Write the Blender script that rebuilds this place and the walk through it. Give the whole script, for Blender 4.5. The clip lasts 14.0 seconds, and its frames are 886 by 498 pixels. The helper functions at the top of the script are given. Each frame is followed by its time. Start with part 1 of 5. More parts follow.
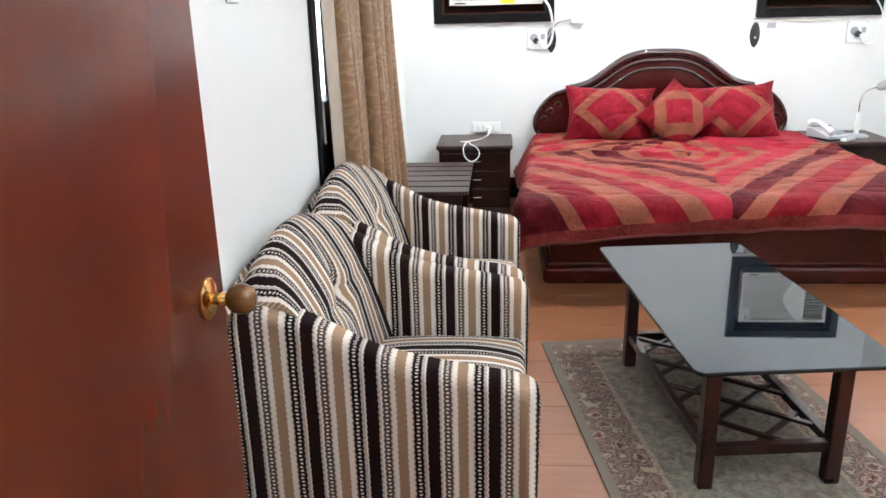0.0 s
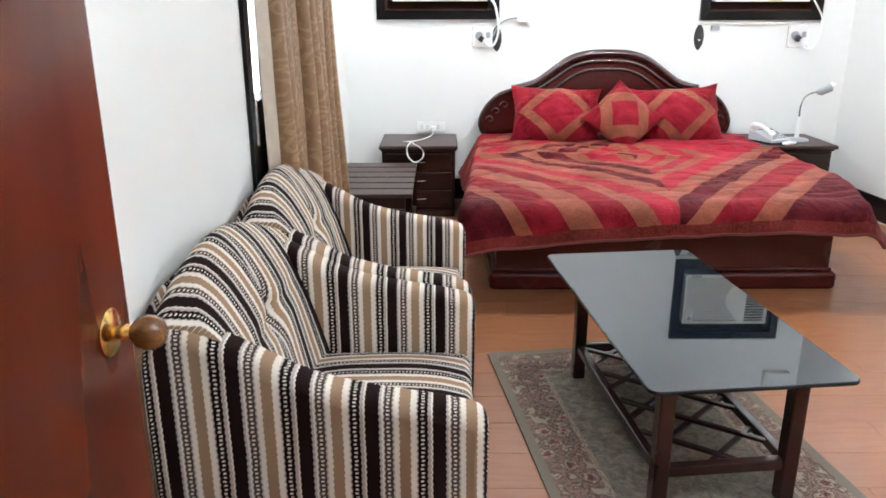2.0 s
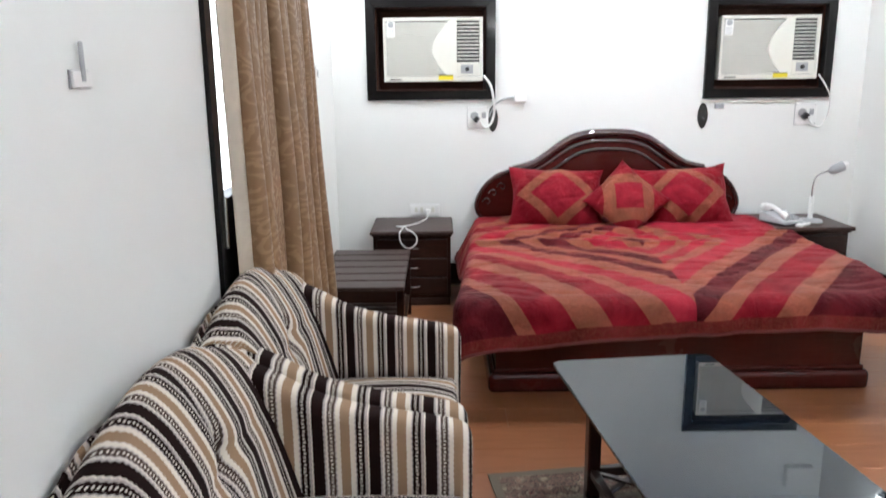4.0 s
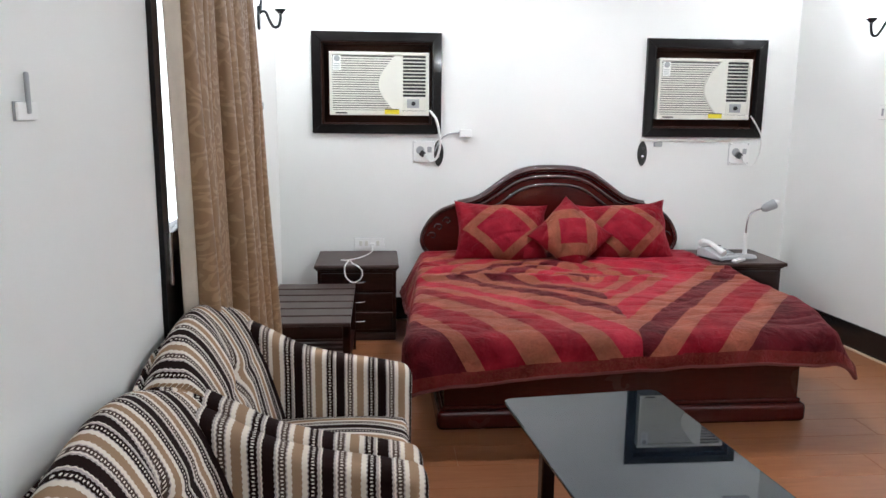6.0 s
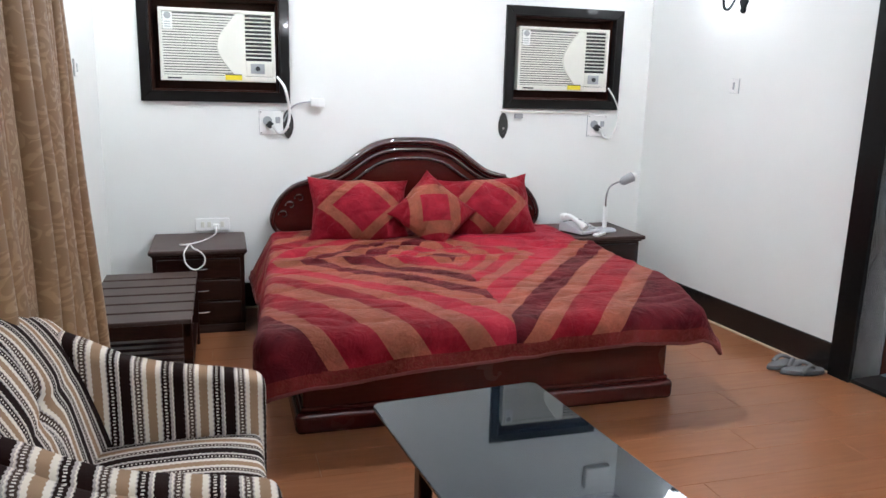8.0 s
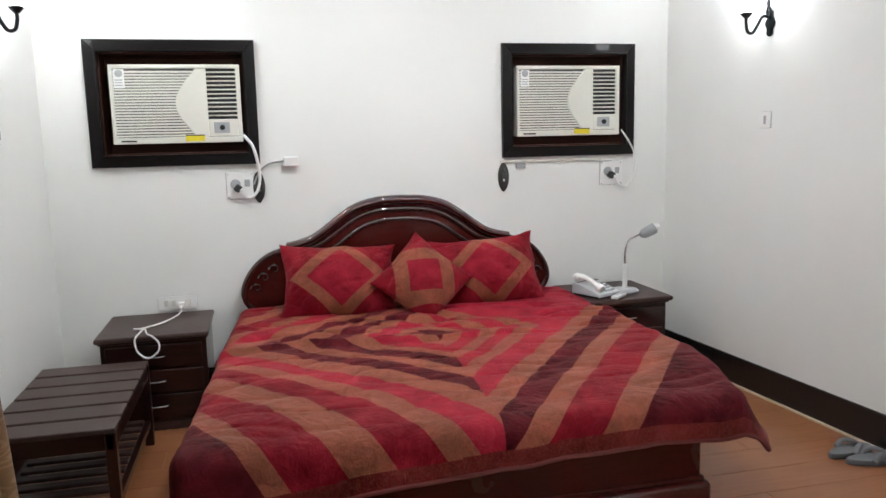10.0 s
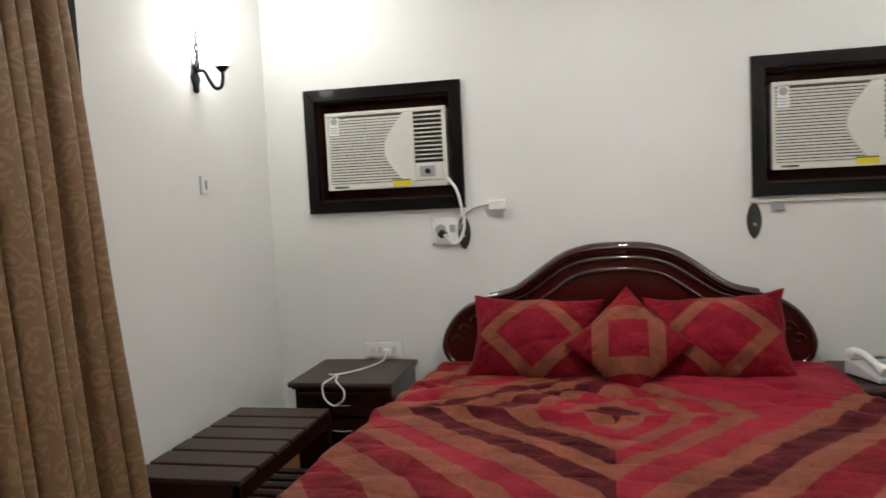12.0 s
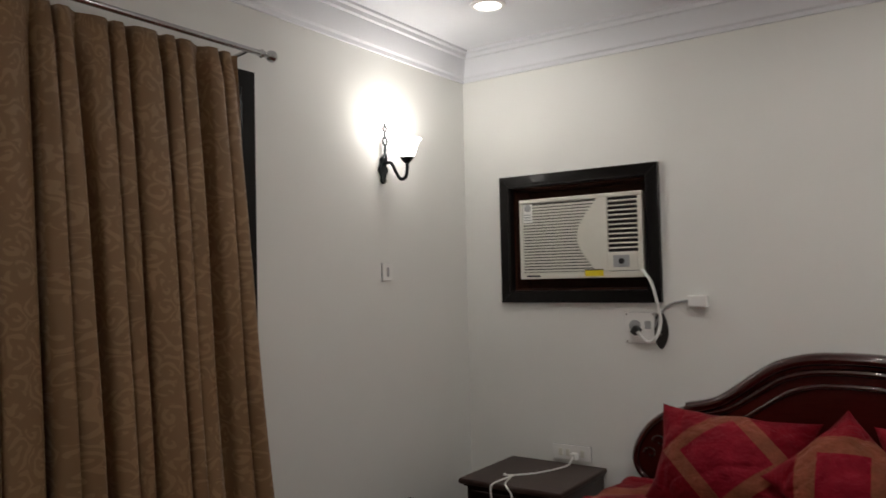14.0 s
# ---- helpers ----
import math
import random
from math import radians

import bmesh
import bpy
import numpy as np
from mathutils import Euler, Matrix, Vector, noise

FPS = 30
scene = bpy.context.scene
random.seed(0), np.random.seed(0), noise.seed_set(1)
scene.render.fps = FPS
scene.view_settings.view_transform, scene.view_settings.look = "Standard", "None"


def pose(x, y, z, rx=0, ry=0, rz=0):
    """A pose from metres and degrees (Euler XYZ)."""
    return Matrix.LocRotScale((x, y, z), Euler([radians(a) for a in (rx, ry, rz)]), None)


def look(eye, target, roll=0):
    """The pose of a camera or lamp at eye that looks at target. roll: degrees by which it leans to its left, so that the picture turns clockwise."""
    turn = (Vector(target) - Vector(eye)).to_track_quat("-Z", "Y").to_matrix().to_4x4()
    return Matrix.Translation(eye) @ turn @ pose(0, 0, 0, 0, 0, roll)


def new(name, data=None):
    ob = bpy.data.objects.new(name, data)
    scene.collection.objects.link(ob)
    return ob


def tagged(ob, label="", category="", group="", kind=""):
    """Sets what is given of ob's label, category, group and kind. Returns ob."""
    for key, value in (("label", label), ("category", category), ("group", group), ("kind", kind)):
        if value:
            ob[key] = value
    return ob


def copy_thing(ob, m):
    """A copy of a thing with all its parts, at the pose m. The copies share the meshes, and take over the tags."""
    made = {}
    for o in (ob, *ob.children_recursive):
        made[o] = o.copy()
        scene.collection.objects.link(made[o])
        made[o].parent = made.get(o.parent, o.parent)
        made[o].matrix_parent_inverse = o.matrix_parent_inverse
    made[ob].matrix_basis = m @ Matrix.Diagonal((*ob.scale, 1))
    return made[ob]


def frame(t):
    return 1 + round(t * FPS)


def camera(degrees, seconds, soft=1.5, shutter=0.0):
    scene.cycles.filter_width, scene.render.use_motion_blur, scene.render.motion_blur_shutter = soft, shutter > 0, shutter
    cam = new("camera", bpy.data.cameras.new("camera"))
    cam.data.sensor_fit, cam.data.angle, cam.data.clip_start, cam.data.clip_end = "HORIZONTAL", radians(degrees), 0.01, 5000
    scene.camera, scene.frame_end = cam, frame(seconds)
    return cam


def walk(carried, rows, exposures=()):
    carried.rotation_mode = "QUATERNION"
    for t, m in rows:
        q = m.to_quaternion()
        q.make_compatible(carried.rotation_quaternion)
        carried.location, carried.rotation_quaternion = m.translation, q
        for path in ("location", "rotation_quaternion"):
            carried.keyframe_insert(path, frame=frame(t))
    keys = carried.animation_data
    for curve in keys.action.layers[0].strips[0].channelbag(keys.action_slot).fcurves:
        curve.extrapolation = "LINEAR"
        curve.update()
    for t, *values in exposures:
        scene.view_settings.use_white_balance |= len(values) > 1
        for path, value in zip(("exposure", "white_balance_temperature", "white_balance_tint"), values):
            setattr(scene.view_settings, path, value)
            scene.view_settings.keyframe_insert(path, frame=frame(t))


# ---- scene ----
cam = camera(60.9, 14.0, shutter=0.4)
PATH = [
    (0, (0.47, 0.011, 1.426), (0.325, 1.912, 0.825), -1.4),
    (0.5, (0.478, 0.005, 1.424), (0.37, 1.902, 0.799), -0.9),
    (1, (0.492, 0.013, 1.419), (0.407, 1.909, 0.788), -0.8),
    (1.5, (0.5, 0.051, 1.418), (0.42, 1.942, 0.771), 0.0),
    (2, (0.469, 0.168, 1.425), (0.471, 2.072, 0.813), -0.1),
    (2.5, (0.418, 0.271, 1.429), (0.506, 2.175, 0.823), -0.8),
    (3, (0.417, 0.354, 1.434), (0.532, 2.264, 0.852), -0.6),
    (3.5, (0.457, 0.46, 1.444), (0.489, 2.391, 0.922), -1.4),
    (4, (0.494, 0.509, 1.468), (0.5, 2.461, 1.032), -0.6),
    (4.2, (0.491, 0.521, 1.48), (0.514, 2.484, 1.098), -0.4),
    (6.3, (0.442, 0.539, 1.483), (0.617, 2.499, 1.128), 0.6),
    (6.5, (0.483, 0.525, 1.462), (0.647, 2.482, 1.084), 0.4),
    (7, (0.487, 0.599, 1.504), (0.744, 2.524, 1.025), 1.0),
    (7.5, (0.489, 0.747, 1.499), (0.909, 2.651, 1.054), 1.1),
    (8, (0.459, 0.878, 1.48), (1.012, 2.752, 1.053), 1.5),
    (8.2, (0.502, 0.905, 1.494), (1.042, 2.778, 1.046), 1.1),
    (10.3, (0.929, 1.473, 1.459), (1.351, 3.408, 1.176), -2.2),
    (10.5, (0.979, 1.507, 1.459), (1.338, 3.454, 1.176), -2.4),
    (11, (1.217, 1.576, 1.435), (1.402, 3.555, 1.212), 0.3),
    (11.5, (1.401, 1.668, 1.416), (1.265, 3.656, 1.242), -2.5),
    (12, (1.635, 1.861, 1.436), (1.201, 3.807, 1.281), -2.8),
    (12.5, (1.837, 2.002, 1.453), (1.119, 3.867, 1.372), -2.3),
    (13, (2.026, 2.079, 1.497), (1.106, 3.851, 1.378), -1.1),
    (13.5, (2.091, 2.175, 1.494), (1.075, 3.897, 1.487), -2.1),
    (14, (2.097, 2.268, 1.485), (0.953, 3.907, 1.559), -1.3),
]
EXPOSURES = [(0.0, 1.2, 6200, 9), (1.0, 1.15, 6200, 9), (2.5, 1.08, 6250, 9), (4.0, 0.74, 6250, 10), (6.5, 0.46, 6280, 11), (8.0, 0.60, 6120, 10), (10.5, 0.13, 6650, 10), (11.0, 0.03, 6820, 10), (12.5, -0.52, 7080, 11), (13.0, -0.64, 6980, 11), (13.5, -0.88, 7000, 12), (14.0, -1.26, 7400, 14)]
walk(cam, [(t, look(eye, target, roll)) for t, eye, target, roll in PATH], EXPOSURES)

# ---- world and lights ----
world = bpy.data.worlds.new("world")
scene.world = world
world.use_nodes = True
_sky = world.node_tree.nodes.new("ShaderNodeTexSky")
_sky.sky_type, _sky.sun_disc = "NISHITA", False
_sky.sun_elevation, _sky.sun_rotation = radians(48), radians(120)
_bg = world.node_tree.nodes["Background"]
_bg.inputs[1].default_value = 0.15
world.node_tree.links.new(_sky.outputs[0], _bg.inputs[0])

sun = new("sun", bpy.data.lights.new("sun", "SUN"))
sun.data.energy, sun.data.angle, sun.data.color = 2.5, radians(0.5), (1.0, 0.95, 0.88)
sun.matrix_world = look((4, -4, 8), (0, 0, 0))

LAMP_WHITE = (0.95, 0.98, 1.0)
# The two south entries power added, unseen sconces.
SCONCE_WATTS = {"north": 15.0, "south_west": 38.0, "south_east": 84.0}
# The bed entry powers an added, unseen downlight; the corner one is real.
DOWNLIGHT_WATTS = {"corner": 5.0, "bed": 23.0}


def lamp(name, kind, m, watts, colour, size=0.03, size_y=0.0):
    data = bpy.data.lights.new(name, kind)
    data.energy, data.color = watts, colour
    if kind == "AREA":
        data.shape, data.size, data.size_y = "RECTANGLE", size, size_y
    else:
        data.shadow_soft_size = size
    ob = new(name, data)
    ob.matrix_world = m
    return ob


# ---- materials ----
class Nodes:
    """Short ways to add shader nodes to one material."""

    def __init__(self, name):
        self.mat = bpy.data.materials.new(name)
        self.mat.use_nodes = True
        self.tree = self.mat.node_tree
        self.bsdf = self.tree.nodes["Principled BSDF"]

    def add(self, kind):
        return self.tree.nodes.new(kind)

    def link(self, a, b):
        self.tree.links.new(a, b)

    def set(self, socket, value):
        if isinstance(value, bpy.types.NodeSocket):
            self.link(value, socket)
        else:
            socket.default_value = value

    def op(self, operation, a, b=0.0, clamp=False):
        n = self.add("ShaderNodeMath")
        n.operation, n.use_clamp = operation, clamp
        self.set(n.inputs[0], a)
        self.set(n.inputs[1], b)
        return n.outputs[0]

    def coord(self, which="Object", scale=(1, 1, 1)):
        t, m = self.add("ShaderNodeTexCoord"), self.add("ShaderNodeMapping")
        m.inputs["Scale"].default_value = scale
        self.link(t.outputs[which], m.inputs["Vector"])
        return m.outputs[0]

    def xyz(self, vector):
        n = self.add("ShaderNodeSeparateXYZ")
        self.link(vector, n.inputs[0])
        return n.outputs

    def noise(self, vector, scale, detail=4.0, rough=0.55, distort=0.0):
        n = self.add("ShaderNodeTexNoise")
        self.link(vector, n.inputs["Vector"])
        for key, value in (("Scale", scale), ("Detail", detail), ("Roughness", rough), ("Distortion", distort)):
            n.inputs[key].default_value = value
        return n.outputs["Fac"]

    def voronoi(self, vector, scale, feature="F1"):
        n = self.add("ShaderNodeTexVoronoi")
        n.feature = feature
        self.link(vector, n.inputs["Vector"])
        n.inputs["Scale"].default_value = scale
        return n.outputs["Distance"]

    def wave(self, vector, scale, distort=4.0, detail=2.0, axis="X"):
        n = self.add("ShaderNodeTexWave")
        n.bands_direction = axis
        self.link(vector, n.inputs["Vector"])
        n.inputs["Scale"].default_value, n.inputs["Distortion"].default_value, n.inputs["Detail"].default_value = scale, distort, detail
        return n.outputs["Fac"]

    def ramp(self, fac, stops, hard=False):
        n = self.add("ShaderNodeValToRGB")
        e = n.color_ramp.elements
        n.color_ramp.interpolation = "CONSTANT" if hard else "LINEAR"
        e[0].position, e[0].color = stops[0][0], (*stops[0][1], 1)
        e[1].position, e[1].color = stops[-1][0], (*stops[-1][1], 1)
        for at, colour in stops[1:-1]:
            e.new(at).color = (*colour, 1)
        self.set(n.inputs[0], fac)
        return n.outputs[0]

    def mix(self, fac, a, b, blend="MIX"):
        n = self.add("ShaderNodeMix")
        n.data_type, n.blend_type = "RGBA", blend
        self.set(n.inputs[0], fac)
        for socket, value in ((n.inputs[6], a), (n.inputs[7], b)):
            self.set(socket, value if isinstance(value, bpy.types.NodeSocket) else (*value, 1))
        return n.outputs[2]

    def bump(self, height, strength=0.2, distance=0.002):
        n = self.add("ShaderNodeBump")
        n.inputs["Strength"].default_value, n.inputs["Distance"].default_value = strength, distance
        self.link(height, n.inputs["Height"])
        self.link(n.outputs[0], self.bsdf.inputs["Normal"])

    def random(self):
        return self.add("ShaderNodeObjectInfo").outputs["Random"]

    def done(self, colour=None, rough=None, **more):
        if colour is not None:
            self.set(self.bsdf.inputs["Base Color"], colour if isinstance(colour, bpy.types.NodeSocket) else (*colour, 1))
        if rough is not None:
            self.set(self.bsdf.inputs["Roughness"], rough)
        for key, value in more.items():
            self.set(self.bsdf.inputs[key.replace("_", " ")], value)
        return self.mat


def paint(name, colour, rough=0.5, vary=0.04, bump=0.035):
    n = Nodes(name)
    v = n.coord()
    big, fine = n.noise(v, 1.3, 3), n.noise(v, 160, 3)
    darker = tuple(c * (1 - vary) for c in colour)
    n.bump(n.op("ADD", fine, n.op("MULTIPLY", n.noise(v, 14, 3), 1.5)), bump, 0.001)
    return n.done(n.mix(n.ramp(big, [(0.35, (0, 0, 0)), (0.7, (1, 1, 1))]), darker, colour), n.op("ADD", rough - 0.06, n.op("MULTIPLY", big, 0.12)))


def wood(name, dark, light, rough=0.25, grain=(3, 26, 26), coat=0.3, bump=0.02, gloss=0.04, coat_ior=1.5):
    n = Nodes(name)
    v = n.coord("Object", grain)
    g = n.noise(v, 2.2, 6, 0.6, 1.2)
    fine = n.noise(v, 9, 4, 0.7)
    both = n.op("ADD", n.op("MULTIPLY", g, 0.7), n.op("MULTIPLY", fine, 0.3))
    smudge = n.noise(n.coord(), 5, 3)
    if bump > 0:
        n.bump(both, bump, 0.001)
    return n.done(n.ramp(both, [(0.3, dark), (0.7, light)]), n.op("ADD", rough - 0.04, n.op("MULTIPLY", smudge, 0.08)), Specular_IOR_Level=0.12, Coat_Weight=coat, Coat_Roughness=gloss, Coat_IOR=coat_ior)


def plain(name, colour, rough=0.4, metal=0.0, vary=0.12, scale=30.0, bump=0.04):
    n = Nodes(name)
    f = n.noise(n.coord(), scale, 4)
    n.bump(f, bump, 0.001)
    return n.done(n.mix(f, tuple(c * (1 - vary) for c in colour), tuple(min(1.0, c * (1 + vary)) for c in colour)), n.op("ADD", rough - 0.05, n.op("MULTIPLY", f, 0.1)), Metallic=metal)


WALL = paint("wall_paint", (0.838, 0.846, 0.818), 0.45)
CEILING = paint("ceiling_paint", (0.80, 0.82, 0.86), 0.6)
MAHOGANY = wood("mahogany", (0.040, 0.0040, 0.0032), (0.058, 0.0066, 0.0048), 0.26, coat=0.4, bump=0.0, gloss=0.08)
LACQUER = wood("lacquered_mahogany", (0.030, 0.0034, 0.0028), (0.044, 0.0052, 0.0040), 0.22, coat=1.0, bump=0.0, gloss=0.035, coat_ior=1.8)
MAHOGANY_UP = wood("mahogany_upright", (0.015, 0.0034, 0.0030), (0.028, 0.0058, 0.0046), 0.28, (26, 26, 3), coat=0.7, bump=0.0)
DARK_MAHOGANY = wood("dark_mahogany", (0.013, 0.0042, 0.0036), (0.030, 0.0085, 0.007), 0.30, coat=0.8, bump=0.002)


def veneer():
    n = Nodes("door_veneer")
    flame = n.noise(n.coord("Object", (3.2, 3.2, 0.35)), 1.6, 2, 0.45, 0.4)
    streak = n.noise(n.coord("Object", (90, 90, 1.6)), 2.0, 4, 0.6)
    mixed = n.op("ADD", n.op("MULTIPLY", flame, 0.90), n.op("MULTIPLY", streak, 0.10))
    return n.done(n.ramp(mixed, [(0.28, (0.084, 0.0134, 0.0056)), (0.5, (0.103, 0.0176, 0.0072)), (0.72, (0.124, 0.0228, 0.0092))]), 0.26, Specular_IOR_Level=0.12, Coat_Weight=0.40, Coat_Roughness=0.16)


DOOR_WOOD = veneer()
BLACK_WOOD = wood("black_stained_wood", (0.0035, 0.003, 0.003), (0.008, 0.0065, 0.0065), 0.34, coat=0.12)
BROWN_WOOD = wood("dark_brown_wood", (0.038, 0.023, 0.020), (0.068, 0.042, 0.037), 0.40, (3, 26, 26), coat=0.12)
REDDISH_WOOD = wood("reddish_plywood", (0.036, 0.012, 0.007), (0.065, 0.022, 0.012), 0.5, coat=0.0)
SKIRTING = plain("black_skirting_tile", (0.012, 0.011, 0.011), 0.25)
CREAM_TRIM = plain("cream_edge_strip", (0.55, 0.45, 0.30), 0.5)
BRASS = plain("polished_brass", (0.78, 0.50, 0.17), 0.16, 1.0, 0.08)
KNOB_WOOD = wood("turned_knob_wood", (0.10, 0.040, 0.012), (0.24, 0.11, 0.035), 0.18, (10, 40, 40), coat=0.6)
WHITE_PLASTIC = plain("white_plastic", (0.84, 0.84, 0.82), 0.35, vary=0.03)
IVORY_PLASTIC = plain("ivory_plastic", (0.70, 0.69, 0.62), 0.38, vary=0.03)
GREY_PLASTIC = plain("grey_plastic", (0.36, 0.37, 0.38), 0.4)
# Near-black base colour holds the shade seen between the louvres.
GAP_SHADE_GREY = plain("gap_shade_grey_plastic", (0.05, 0.05, 0.048), 0.6)
DARK_PLASTIC = plain("dark_plastic", (0.015, 0.015, 0.016), 0.35)
YELLOW_PAPER = plain("yellow_sticker", (0.75, 0.62, 0.02), 0.5)
DARK_PRINT = plain("dark_print", (0.10, 0.075, 0.02), 0.5)
IRON = plain("blackened_iron", (0.020, 0.025, 0.028), 0.35, 0.8)
CHROME = plain("brushed_steel", (0.50, 0.50, 0.50), 0.25, 1.0)
GUNMETAL = plain("gunmetal", (0.06, 0.058, 0.055), 0.35, 0.6)
SOLE = plain("grey_rubber", (0.10, 0.11, 0.12), 0.7)
STRAP = plain("grey_foam_strap", (0.16, 0.165, 0.17), 0.7)
TILE_PALE = plain("pale_blue_tile", (0.55, 0.62, 0.70), 0.25)
OUTDOOR = plain("dusty_ground", (0.30, 0.27, 0.22), 0.9, scale=1.5)


def glow(name, colour, strength):
    n = Nodes(name)
    return n.done((0.8, 0.8, 0.8), 0.3, Emission_Color=(*colour, 1), Emission_Strength=strength)


SHADE_GLASS = glow("lit_frosted_glass", LAMP_WHITE, 24.0)


def clear_glass():
    n = Nodes("window_glass")
    return n.done((0.95, 0.97, 0.97), 0.02, Transmission_Weight=1.0, IOR=1.45)


def black_glass():
    n = Nodes("black_table_glass")
    smear = n.noise(n.coord(), 7, 4)
    return n.done((0.006, 0.009, 0.014), n.op("MULTIPLY", n.op("POWER", smear, 2.0), 0.08), IOR=1.53, Specular_Tint=(0.86, 0.94, 1.0, 1))


GLASS, BLACK_GLASS = clear_glass(), black_glass()


def stripes(name, axis):
    """Woven upholstery: dark, tan, grey and dotted stripes across one axis; dots run along the others."""
    n = Nodes(name)
    v = n.coord()
    x, y, z = n.xyz(v)
    across, along = (x, n.op("ADD", n.op("MULTIPLY", y, 0.9), z)) if axis == "X" else (y, n.op("SUBTRACT", z, x))
    saw = n.op("ABSOLUTE", n.op("SUBTRACT", n.op("FRACT", n.op("MULTIPLY", along, 62.0)), 0.5))
    wob = n.op("MULTIPLY", n.op("SUBTRACT", saw, 0.25), 0.006)
    drift = n.op("MULTIPLY", n.op("SUBTRACT", n.noise(v, 9, 2), 0.5), 0.004)
    f = n.op("FRACT", n.op("MULTIPLY", n.op("ADD", n.op("ADD", across, wob), n.op("ADD", drift, 0.4852)), 1 / 0.152))
    dark, cream, tan, mauve, brown = (0.014, 0.0052, 0.0042), (0.74, 0.67, 0.58), (0.34, 0.218, 0.134), (0.43, 0.375, 0.35), (0.075, 0.048, 0.038)
    base = n.ramp(f, [(0.0, dark), (0.200, mauve), (0.235, cream), (0.265, mauve), (0.280, brown), (0.395, mauve), (0.420, cream), (0.500, tan), (0.665, cream), (0.755, mauve), (0.775, dark), (0.925, mauve), (0.970, cream), (1.0, cream)], True)
    col1 = n.op("LESS_THAN", n.op("ABSOLUTE", n.op("SUBTRACT", f, 0.850)), 0.024)
    col2 = n.op("LESS_THAN", n.op("ABSOLUTE", n.op("SUBTRACT", f, 0.337)), 0.024)
    dot = n.op("LESS_THAN", n.op("ABSOLUTE", n.op("SUBTRACT", n.op("FRACT", n.op("MULTIPLY", along, 92.0)), 0.5)), 0.22)
    c = n.mix(n.op("MULTIPLY", n.op("MAXIMUM", col1, col2), dot), base, cream)
    weave = n.noise(v, 420, 2)
    c = n.mix(0.28, c, n.mix(weave, (0.55, 0.55, 0.55), (1.0, 1.0, 1.0)), "MULTIPLY")
    n.bump(n.op("ADD", n.op("MULTIPLY", weave, 0.6), n.op("MULTIPLY", n.op("FRACT", n.op("MULTIPLY", along, 92.0)), 0.4)), 0.5, 0.0015)
    return n.done(c, 0.88, Specular_IOR_Level=0.1)


STRIPE_X, STRIPE_Y = stripes("striped_upholstery_sides", "X"), stripes("striped_upholstery_seat", "Y")
CRIMSON, MAROON, TAN_GOLD, ROSE, RUST = (0.185, 0.0028, 0.011), (0.034, 0.0008, 0.0036), (0.265, 0.096, 0.050), (0.310, 0.0120, 0.030), (0.110, 0.013, 0.010)


def velvet_finish(n, c, v, gold):
    nap = n.noise(v, 5.5, 5, 0.6, 0.6)
    c = n.mix(n.ramp(nap, [(0.35, (0, 0, 0)), (0.72, (1, 1, 1))]), n.mix(0.34, c, (0.0, 0.0, 0.0)), n.mix(0.09, c, (1.0, 0.12, 0.16)))
    crackle = n.noise(v, 70, 4, 0.7, 1.0)
    c = n.mix(n.op("MULTIPLY", gold, n.ramp(crackle, [(0.45, (0, 0, 0)), (0.62, (0.45, 0.45, 0.45))])), c, (0.16, 0.045, 0.030))
    relief = n.op("ADD", n.op("MULTIPLY", n.noise(v, 120, 3), 0.3), n.op("MULTIPLY", n.noise(v, 13, 5, 0.62, 1.8), 1.3))
    n.bump(n.op("ADD", relief, n.op("MULTIPLY", gold, 0.25)), 0.8, 0.014)
    return n.done(c, n.op("SUBTRACT", 0.52, n.op("MULTIPLY", gold, 0.10)), Specular_IOR_Level=0.14, Specular_Tint=(1.0, 0.32, 0.30, 1), Sheen_Weight=0.18, Sheen_Roughness=0.38, Sheen_Tint=(1.0, 0.15, 0.17, 1))


